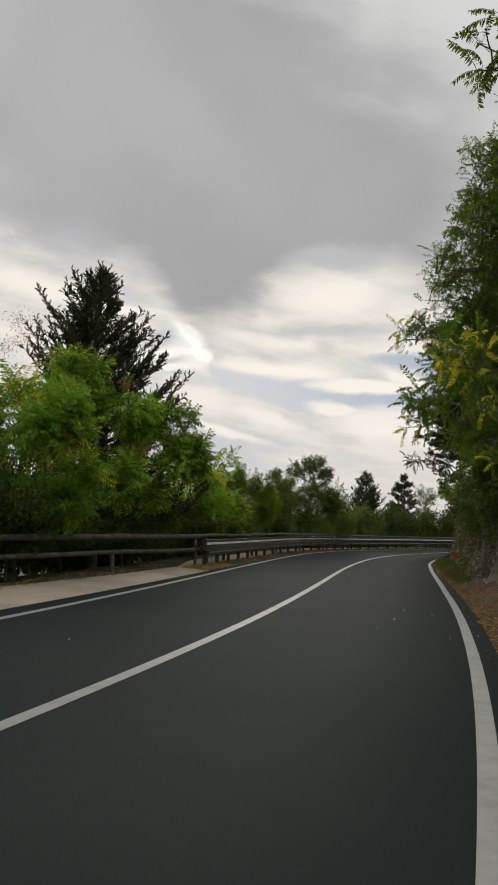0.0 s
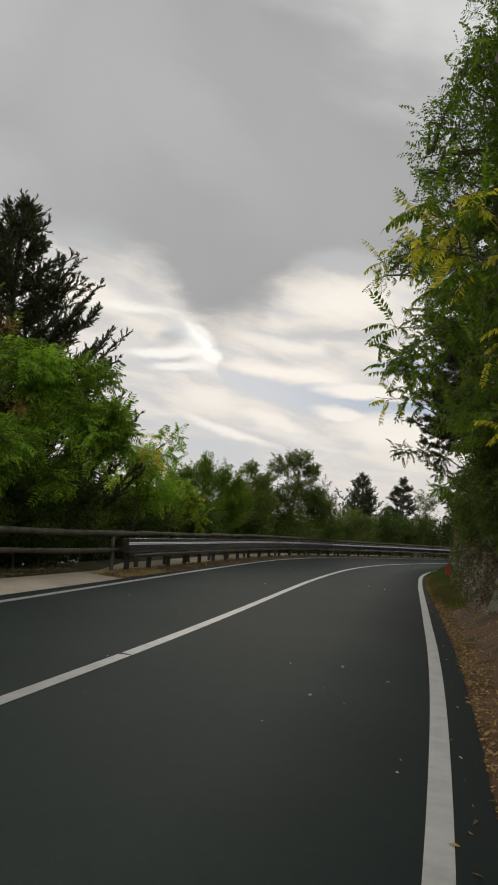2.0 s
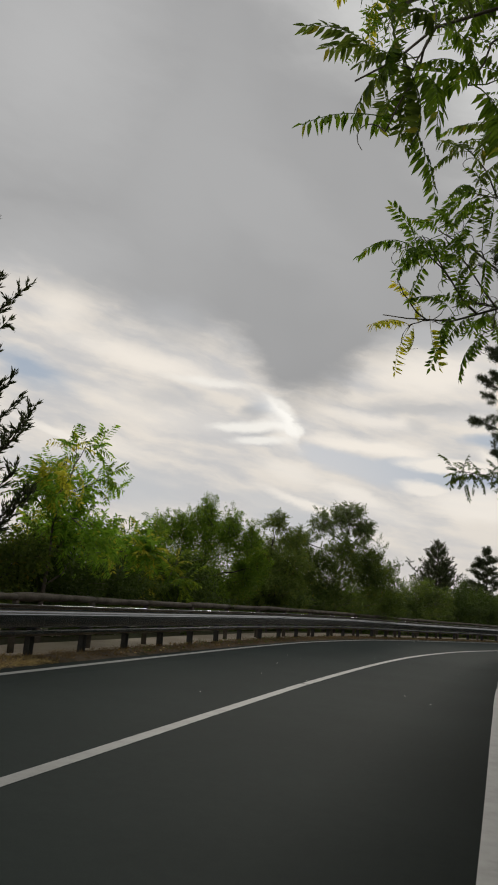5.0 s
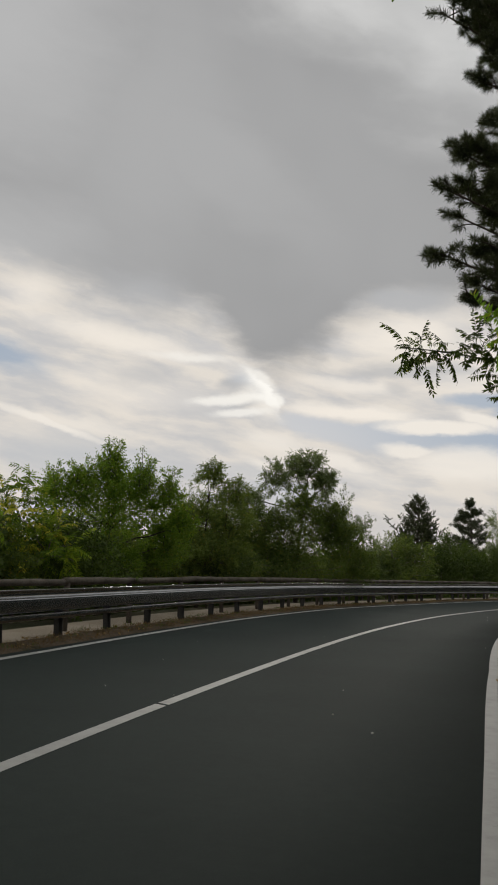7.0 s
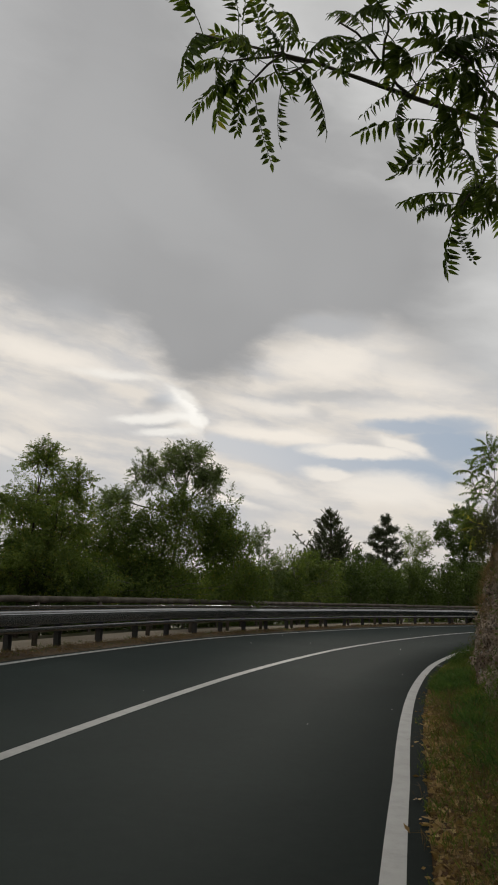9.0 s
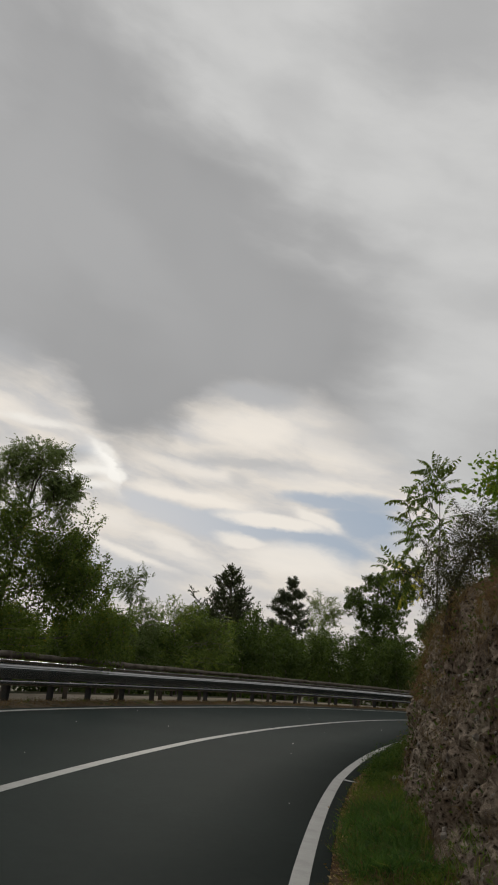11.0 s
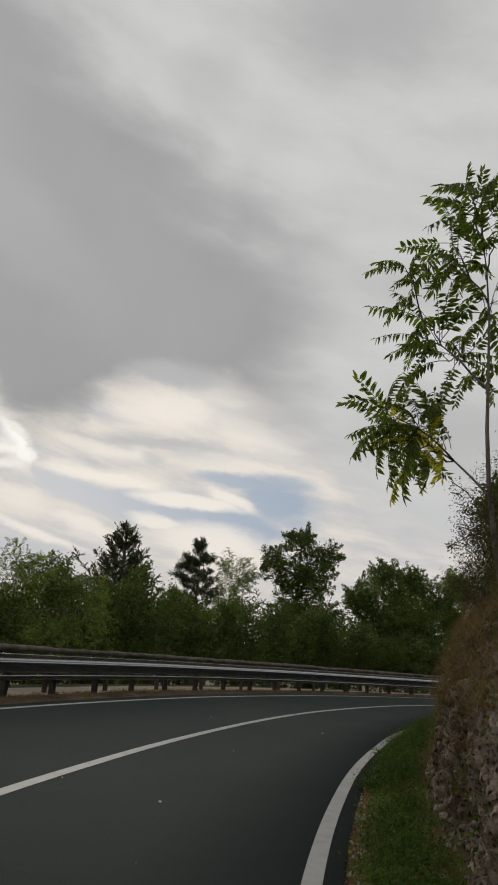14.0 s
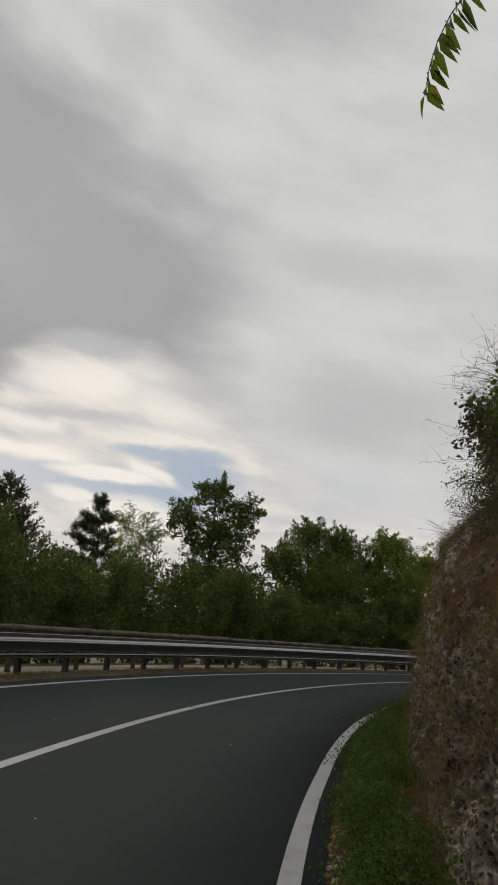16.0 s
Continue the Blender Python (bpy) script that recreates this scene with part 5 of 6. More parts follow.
    pine("black_pine", "dark pine with rounded needle clumps beyond the bend", (17.2, 88.5, land(17.2, 88.5)), 7.71 - land(17.2, 88.5), tips, 7, 0.25, 0.027, 28, 3, 1.15)
    leafy_tree("birch", "thin pale birch with a sparse crown", (17.4, 78.6, land(17.4, 78.6)),
               [((17.5, 78.6, 4.7), (1.2, 1.2, 1.4)), ((17.3, 78.4, 3.1), (1.3, 1.3, 1.0))], 1500, 1.3, LEAF_GREY, 47, 0.05, clumps=55, feathered=True, clump_r=0.25, fill=0)
    leafy_tree("maple", "dark full maple with rounded clumps of leaves", (20.9, 78.6, land(20.9, 78.6)),
               [((20.6, 78.2, 7.0), (1.1, 1.0, 1.0)), ((22.0, 78.6, 6.3), (1.2, 1.1, 1.0)), ((19.3, 78, 5.8), (1.1, 1.0, 0.9)), ((20.9, 78.3, 5.0), (2.1, 1.6, 1.3)), ((21.0, 78, 3.2), (2.3, 1.8, 1.7)), ((21, 77.6, 1.4), (2.6, 1.8, 1.0))],
               32000, 0.10, LEAF_DARK, 48, 0.13, clumps=230, clump_r=0.19, bark=BARK_DARK)
    leafy_tree("cherry_tree", "dark green cherry tree with upright shoots", (27.6, 83.5, land(27.6, 83.5)),
               [((27.0, 83, 6.0), (1.8, 1.6, 1.3)), ((29.4, 84, 5.8), (1.8, 1.5, 1.3)), ((25.2, 81.6, 4.6), (1.6, 1.4, 1.3)), ((30.8, 84, 4.4), (1.8, 1.6, 1.6)), ((28.2, 83, 4.6), (2.2, 1.6, 1.3)), ((27.5, 82, 3.2), (3.8, 2.2, 1.9)), ((26, 81, 1.4), (3.6, 2, 1.0))], 34000, 0.10, LEAF_DARK, 49, 0.13, clumps=300, clump_r=0.14, bark=BARK_DARK, rise=1.1, fill=1.0)
    leafy_tree("acacia_tree", "green acacia leaning over the far end of the rock", (33.5, 84.5, land(33.5, 84.5)),
               [((32.0, 83.5, 5.9), (1.9, 1.6, 1.3)), ((34.5, 84, 5.0), (1.8, 1.6, 1.4)), ((32.0, 82.5, 3.6), (2.6, 1.8, 2.2)), ((33, 82, 1.4), (3, 1.8, 1.0))], 30000, 0.10, LEAF_OLIVE, 50, 0.12, clumps=240, clump_r=0.22, fill=0.7)


def hedge():
    """The thicket behind the fence, shrub by shrub, and the wood farther back."""
    r = np.random.default_rng(90)
    for s in np.arange(-6, 100, 1.75):
        n = 6.1 + 0.9 * r.random()
        p = on_road(s, n)
        h = (1.5 + 0.8 * r.random()) * (1.5 if s > 50 else 1.0)
        g = land(p[0], p[1])
        w = 1.15 + 0.4 * r.random()
        mat = LEAF_DARK if s < 15 or s > 48 else [LEAF_OLIVE if s < 36 else LEAF_DARK, LEAF_DARK, LEAF_OLIVE, LEAF_DARK][int(r.integers(4))]
        leafy_tree("bush", "dense green undergrowth bush behind the fence", (p[0], p[1], g),
                   [((p[0], p[1], g + h * 0.55), (w, w, h * 0.5)), ((p[0] + 0.5 * r.normal(), p[1] + 0.5 * r.normal(), g + h * 0.85), (w * 0.6, w * 0.6, h * 0.3))],
                   4200 if s < 55 else 2600, 0.075 if s < 55 else 0.10, mat, int(r.integers(9999)), 0.03, clumps=80 if s < 55 else 60, clump_r=0.22, group="undergrowth behind the fence", category="bush", fill=0.8)
    for s in np.arange(-16, 104, 2.6):
        p = on_road(s, 8.3 + 0.8 * r.random())
        g = land(p[0], p[1])
        h = (1.7 + 0.5 * r.random()) * (1.5 if s > 58 else 1)
        leafy_tree("bush", "dark low undergrowth bush in the wood behind the fence", (p[0], p[1], g), [((p[0], p[1], g + h * 0.42), (1.7, 1.7, h * 0.55))],
                   2200, 0.13, LEAF_DARK, int(r.integers(9999)), 0.03, clumps=40, clump_r=0.32, group="undergrowth behind the fence", category="bush", fill=0.6)
    for s in np.arange(-14, 108, 3.4):
        n = 9.5 + 3 * r.random()
        p = on_road(s, n)
        g = land(p[0], p[1])
        h = 3.4 + 1.4 * r.random() + (1.6 if s > 70 or s < 14 else 0)
        w = 1.9 + 0.6 * r.random()
        leafy_tree("wood_tree", "dark green woodland tree farther back behind the fence", (p[0], p[1], g),
                   [((p[0], p[1], g + h * 0.6), (w, w, h * 0.42)), ((p[0] + r.normal(), p[1] + r.normal(), g + h * 0.35), (w * 1.1, w * 1.1, h * 0.3))],
                   3600, 0.15, LEAF_DARK if r.random() < 0.7 else LEAF, int(r.integers(9999)), 0.08, clumps=130, clump_r=0.3, group="wood behind the fence")


# ---- inner side: what grows on the bank ----
def right_trees():
    r = np.random.default_rng(178)
    z = lambda x, y: land(x, y)
    leafy_tree("locust_tree", "large dark green locust tree leaning over the road from the bank", (7.6, 16.2, z(7.6, 16.2)),
               [((4.05, 15.8, 6.65), (0.85, 0.8, 0.55)), ((4.5, 15.4, 7.6), (0.75, 0.8, 0.6)), ((5.0, 16.1, 9.2), (0.6, 0.8, 0.7)), ((4.4, 19.4, 6.3), (0.8, 0.8, 0.5)), ((5.1, 16.5, 6.9), (1.4, 1.4, 1.2)), ((5.1, 16.2, 8.2), (1.3, 1.3, 1.1)), ((4.9, 16.6, 5.9), (1.2, 1.3, 0.9)), ((5.9, 16.3, 9.3), (1.1, 1.2, 1.0)), ((5.1, 16.3, 7.9), (1.0, 1.1, 0.9)), ((5.6, 16.2, 8.9), (0.9, 1.1, 0.9)), ((6.5, 16.4, 9.9), (1.2, 1.3, 1.1)), ((5.3, 17.5, 5.0), (1.5, 1.7, 1.2)), ((6.2, 16.8, 7.0), (1.8, 1.8, 1.6)), ((5.7, 18.0, 3.4), (1.1, 1.8, 0.9)), ((7.2, 16.5, 5.2), (1.8, 2.2, 2.0))],
               9800, 1.0, LEAF, 51, 0.16, clumps=460, feathered=True, clump_r=0.24, fill=1.6)
    leafy_tree("oak", "dark green oak behind the locust on the bank", (8.4, 17.6, z(8.4, 17.6)),
               [((6.2, 16.6, 8.2), (1.4, 1.6, 1.6)), ((6.4, 16.6, 9.6), (1.2, 1.4, 1.2)), ((6.4, 17.8, 5.6), (1.7, 2.0, 1.6)), ((6.4, 18.6, 3.8), (1.5, 2.0, 1.1)), ((7.8, 17, 9.8), (1.8, 2, 1.5)), ((8.0, 17.5, 6.6), (2.2, 2.6, 2.2)), ((7.6, 14, 7), (1.8, 2.0, 2.4)), ((5.9, 18.6, 2.2), (0.8, 2.0, 0.8))], 30000, 0.09, LEAF_DARK, 52, 0.16, clumps=330, clump_r=0.24, bark=BARK_DARK)
    tips = np.array([(3.75, 19.98, 6.63), (4.11, 19.50, 6.60), (4.47, 19.85, 6.68), (3.66, 17.73, 4.06), (3.97, 17.76, 4.15), (3.84, 17.96, 3.91), (4.72, 21.66, 4.37), (4.29, 18.00, 4.23), (4.48, 17.88, 4.79), (4.53, 18.46, 3.92), (5.20, 22.07, 4.22), (4.60, 18.13, 4.28), (3.49, 16.42, 4.33), (4.80, 21.17, 5.82), (4.93, 21.03, 5.97), (4.79, 21.32, 5.46), (5.08, 21.56, 5.57), (4.52, 21.28, 5.02), (4.25, 21.11, 4.76), (4.37, 21.30, 4.97), (4.60, 21.48, 5.05), (4.84, 21.60, 5.04), (4.30, 21.82, 4.22), (4.55, 21.88, 4.29), (5.24, 23.48, 5.02), (5.46, 23.65, 5.06), (4.03, 21.58, 4.24), (4.15, 21.48, 4.59), (4.75, 21.73, 4.70)])
    ailanthus("tree_of_heaven", "tree of heaven with yellowing autumn leaves over the road", (6.8, 19.8, z(6.8, 19.8)), 5.8, tips, 0, 6, [LEAF, LEAF_OLIVE, LEAF_YELLOW, LEAF_YELLOW], 61, 0.10, 0.9, True, main=0.5, bare=1, naked=3)
    leafy_tree("oak", "green oak crowding the bank behind the tree of heaven", (7.4, 21.2, z(7.4, 21.2)),
               [((6.1, 20.4, 5.6), (0.8, 1.6, 1.3)), ((6.0, 21.0, 4.0), (0.8, 1.5, 1.1)), ((6.4, 19.6, 7.1), (1.0, 1.5, 1.2)), ((6.7, 21.4, 3.0), (0.9, 1.5, 0.9)), ((7.3, 20.8, 5.2), (1.2, 1.8, 1.8))], 13000, 0.085, LEAF_OLIVE, 53, 0.09, clumps=150, clump_r=0.2, bark=BARK_DARK, fill=0.5)
    tips = np.array([(3.16, 12.49, 4.21), (3.32, 12.39, 4.37), (3.55, 12.32, 4.39), (3.74, 12.42, 4.28), (3.18, 12.77, 4.01), (3.51, 12.60, 3.94), (3.81, 12.57, 3.76), (3.45, 12.81, 3.64), (3.74, 12.78, 3.45), (4.67, 16.24, 3.90), (4.38, 14.85, 2.70), (4.61, 14.79, 2.63), (2.99, 12.28, 3.95), (3.06, 12.11, 4.18), (3.07, 12.12, 4.33), (3.34, 12.66, 4.01), (3.45, 13.13, 3.97), (3.61, 13.47, 3.90), (4.30, 14.52, 4.71), (4.54, 14.71, 3.75)])
    ailanthus("tree_of_heaven", "tree of heaven with bright yellow leaves among green ones", (6.2, 13.4, z(6.2, 13.4)), 4.6 - z(6.2, 13.4), tips, 0, 6, [LEAF, LEAF_YELLOW, LEAF_YELLOW], 65, 0.08, 0.74, True, main=0.55)
    tips = np.array([(1.55, 5.27, 4.55), (1.59, 5.13, 4.75), (1.71, 5.31, 4.60), (1.66, 5.04, 4.84), (1.54, 5.18, 4.70)])
    ailanthus("tree_of_heaven", "tree of heaven reaching high over the edge of the road", (5.3, 6.2, z(5.3, 6.2)), 4.4 - z(5.3, 6.2), tips, 0, 6, [LEAF_OLIVE, LEAF], 66, 0.06, 0.5, True)
    tips = np.array([(5.96, 29.29, 4.00), (5.79, 29.20, 4.09), (6.06, 29.35, 3.91), (6.50, 29.08, 4.07), (6.92, 29.28, 3.88), (7.03, 29.39, 3.67), (7.05, 29.08, 3.93), (7.30, 29.66, 3.42), (7.20, 29.72, 3.38), (7.41, 29.65, 3.36), (7.25, 29.36, 3.62), (7.25, 29.13, 3.78), (6.24, 29.33, 3.94), (6.74, 29.02, 4.09)])
    ailanthus("tree_of_heaven", "green tree of heaven branch with long drooping feathered leaves", (9.0, 30.2, z(9, 30.2)), 3.9 - z(9, 30.2), tips, 0, 7, [LEAF_DARK, LEAF_OLIVE], 62, 0.07, 0.72, True, main=0.8)
    tips = np.array([(5.74, 23.64, 2.56), (5.74, 23.68, 2.48), (5.86, 23.75, 2.56), (5.90, 23.73, 2.48), (5.84, 23.73, 2.42), (6.0, 23.87, 2.58), (6.08, 24.04, 2.48), (6.15, 23.9, 2.62), (5.88, 23.8, 2.36)])
    ailanthus("tree_of_heaven", "young tree of heaven with broad fresh green leaves above the bank", (7.6, 24.6, z(7.6, 24.6)), 3.0 - z(7.6, 24.6), tips, 0, 7, [LEAF_LIGHT, LEAF, LEAF_MIXED], 67, 0.04, 0.40, True, main=0.5)
    tips = np.array([(12.72, 47.94, 3.52), (12.22, 47.21, 3.42), (12.14, 47.20, 3.55), (12.23, 46.86, 4.29), (12.33, 46.77, 4.38), (12.34, 46.46, 4.93), (12.37, 46.40, 5.01), (12.42, 46.13, 5.35), (12.51, 46.10, 5.33), (12.55, 46.82, 4.04), (12.79, 46.72, 3.96), (12.80, 46.43, 4.54), (12.05, 46.67, 4.81), (12.44, 47.16, 3.25), (12.70, 46.20, 5.03), (11.92, 46.94, 3.39), (12.33, 47.2, 3.16), (12.09, 46.92, 3.46)])
    ailanthus("tree_of_heaven", "slim young tree of heaven growing out of the rock", (12.75, 46.15, 1.3), 4.0, tips, 0, 8, [LEAF_OLIVE, LEAF, LEAF_YELLOW], 63, 0.024, 0.92, True, lead=(12.6, 46.3, 5.2), main=0.66)
    tips = []
    for k in range(34):
        h = 4.0 + 6.0 * r.random()
        a = math.pi + r.normal() * 0.8
        ln = (2.5 - 0.16 * (h - 4)) * (0.45 + 0.5 * r.random())
        tips.append((9.0 + ln * math.cos(a), min(29.5, 28.9 + ln * math.sin(a)), h))
    tips += [(6.2, 28.1, 7.8), (6.5, 28.1, 7.0), (6.65, 28.1, 6.45), (6.4, 28.1, 6.2), (6.14, 27.9, 5.5), (6.3, 28.1, 5.27), (6.08, 28.0, 4.8), (6.28, 27.6, 4.15), (6.7, 27.8, 4.05)]
    for c, h, k in (((6.75, 28.2, 7.9), (0.5, 0.5, 0.4), 9), ((6.9, 28.3, 7.2), (0.4, 0.5, 0.4), 6), ((6.68, 28.2, 6.1), (0.35, 0.5, 0.28), 8), ((6.68, 28.3, 5.6), (0.34, 0.5, 0.25), 8), ((6.9, 28.4, 5.2), (0.4, 0.5, 0.3), 7), ((6.5, 28.2, 4.85), (0.25, 0.35, 0.14), 6), ((6.8, 28.2, 4.5), (0.35, 0.4, 0.2), 6), ((6.8, 28.3, 8.7), (0.6, 0.6, 0.5), 8), ((7.3, 28.4, 6.6), (0.5, 0.6, 1.0), 10)):
        tips += [tuple(q) for q in lobe_tips(c, h, k, r, 0.35)]
    pine("black_pine", "black pine with dark brushes of long needles above the bank", (9.0, 28.9, z(9, 28.9)), 9.5 - z(9, 28.9), tips, 64, 0.092, 0.0056, 140, 8, 0.55)
    # shrubs up the bank
    for s, out, h, w, mat in ((8, 2.6, 1.8, 1.0, LEAF), (11, 2.4, 1.8, 1.1, LEAF_DARK), (14, 2.2, 1.9, 1.1, LEAF), (17, 2.2, 1.7, 1.0, LEAF_DARK), (20, 2.4, 1.6, 1.0, LEAF), (23.5, 2.6, 1.4, 1.0, LEAF_DARK),
                              (27, 2.6, 1.2, 0.9, LEAF), (31, 2.4, 1.2, 0.8, LEAF_DARK), (36, 2.2, 1.2, 0.9, LEAF), (41, 2.4, 1.3, 0.9, LEAF_DARK), (43.5, 1.9, 0.9, 0.6, LEAF_DARK), (46.5, 2.0, 1.2, 0.8, LEAF_DARK), (50, 2.2, 1.2, 0.9, LEAF_DARK), (53, 2.0, 1.2, 0.9, BRUSH), (56, 2.3, 1.6, 1.0, BRUSH), (60, 2.0, 1.8, 1.2, LEAF), (64, 2.2, 2.2, 1.4, LEAF)):
        p = on_road(s, TAR_R - out)
        g = float(bank_height(np.array([s]), np.array([TAR_R - out]))[0])
        leafy_tree("bank_shrub", "green shrub rooted on the rocky bank", (p[0], p[1], g - 0.1), [((p[0], p[1], g + h * 0.55), (w, w, h * 0.5)), ((p[0] - 0.3, p[1] + 0.2, g + h * 0.9), (w * 0.6, w * 0.6, h * 0.3))],
                   2600, 0.085, mat, int(s * 7 + 1), 0.03, clumps=50, clump_r=0.2, group="shrubs on the bank", category="bush")
    for x, y, h, lobes in ((12.9, 46.2, 1.7, [((12.75, 46.3, 2.3), (0.5, 0.9, 0.7)), ((13.1, 46.2, 3.0), (0.5, 0.8, 0.7)), ((13.3, 46.9, 2.4), (0.7, 0.9, 0.8))]),
                           (17.8, 54.9, 2.2, [((17.9, 54.8, 3.2), (0.45, 0.8, 0.7)), ((18.2, 54.8, 4.0), (0.45, 0.8, 0.7)), ((18.6, 55.5, 3.4), (0.7, 0.9, 0.9))]),
                           (19.4, 57.3, 2.5, [((19.3, 57.2, 3.0), (0.5, 0.9, 0.6)), ((19.8, 57.4, 2.8), (0.7, 0.9, 0.6))]),
                           (15.6, 51.2, 1.7, [((15.5, 51.4, 2.5), (0.7, 0.9, 0.7)), ((15.9, 51.2, 3.2), (0.6, 0.8, 0.7))]),
                           (10.9, 41.2, 2.0, [((10.9, 41.2, 2.6), (0.5, 0.9, 0.6)), ((11.3, 41.0, 3.1), (0.6, 0.9, 0.6))])):
        leafy_tree("bank_shrub", "dark fine-leaved shrub on the edge of the rock", (x, y, z(x, y) - 0.1), lobes, 20000, 0.02, BRUSH, int(x * 10), 0.03, clumps=170, clump_r=0.11, bark=BARK_DARK, group="shrubs on the bank", category="bush")
    for x, y, lobes in ((6.8, 21.6, [((6.3, 21.6, 1.8), (0.7, 1.5, 0.8)), ((6.5, 22.4, 2.6), (0.7, 1.5, 0.8))]), (7.5, 25.0, [((7.2, 25.0, 1.9), (0.6, 1.5, 0.7)), ((7.4, 24.6, 2.6), (0.7, 1.4, 0.7))]), (6.2, 18.8, [((5.9, 18.8, 1.9), (0.6, 1.3, 0.8)), ((5.9, 19.2, 2.7), (0.7, 1.4, 0.8))])):
        leafy_tree("bank_shrub", "dark green shrub hanging over the foot of the bank", (x, y, z(x, y) - 0.1), lobes, 6000, 0.07, LEAF_DARK, int(x * 10), 0.03, clumps=90, clump_r=0.18, bark=BARK_DARK, group="shrubs on the bank", category="bush")
    for s, out, h in ((4, 6, 6), (9, 7.5, 7), (15, 7, 6.5), (22, 7.5, 6), (30, 8, 5), (38, 9, 4.5), (47, 9, 4.5), (56, 8, 4.5), (64, 7, 5)):
        p = on_road(s, TAR_R - out)
        g = float(bank_height(np.array([s]), np.array([TAR_R - out]))[0])
        leafy_tree("hill_tree", "green tree on the hillside above the rock", (p[0], p[1], g - 0.2), [((p[0], p[1], g + h * 0.62), (2.1, 2.1, h * 0.4)), ((p[0] + 0.6, p[1], g + h * 0.35), (1.9, 1.9, h * 0.25))],
                   3000, 0.19, LEAF if int(s) % 2 else LEAF_DARK, int(s * 11 + 3), 0.1, clumps=90, clump_r=0.32, group="trees on the hillside")


left_trees()
hedge()
right_trees()

# ---- small growth, litter and stones ----
def bank_spots(count, s0, s1, q0, q1, rng):
    """Places on the bank's real surface."""
    i = np.searchsorted(BANK_S[:, 0], s0 + (s1 - s0) * rng.random(count)) - 1
    j = np.searchsorted(BANK_Q[0], q0 + (q1 - q0) * rng.random(count)) - 1
    i, j = np.clip(i, 0, BANK_S.shape[0] - 2), np.clip(j, 0, BANK_S.shape[1] - 2)
    a, b = rng.random((count, 1)), rng.random((count, 1))
    p = BANK_P[i, j] * (1 - a) * (1 - b) + BANK_P[i + 1, j] * a * (1 - b) + BANK_P[i, j + 1] * (1 - a) * b + BANK_P[i + 1, j + 1] * a * b
    return p


def stuff(name, label, category, v, f, mat):
    tagged(link(name, mesh_of(name, v, f, mat)), label, category, kind="stuff")


def tufts(centres, per, length, width, spread, rng, lean=0.5, sag=0.25):
    n = len(centres)
    pos = np.repeat(centres, per, 0) + rng.normal(size=(n * per, 3)) * [spread, spread, 0.0]
    way = np.stack([rng.normal(size=n * per) * lean, rng.normal(size=n * per) * lean, np.ones(n * per)], -1)
    ln = length * (0.5 + 0.8 * rng.random(n * per))
    return blades(pos, way, ln, width, rng, sag)


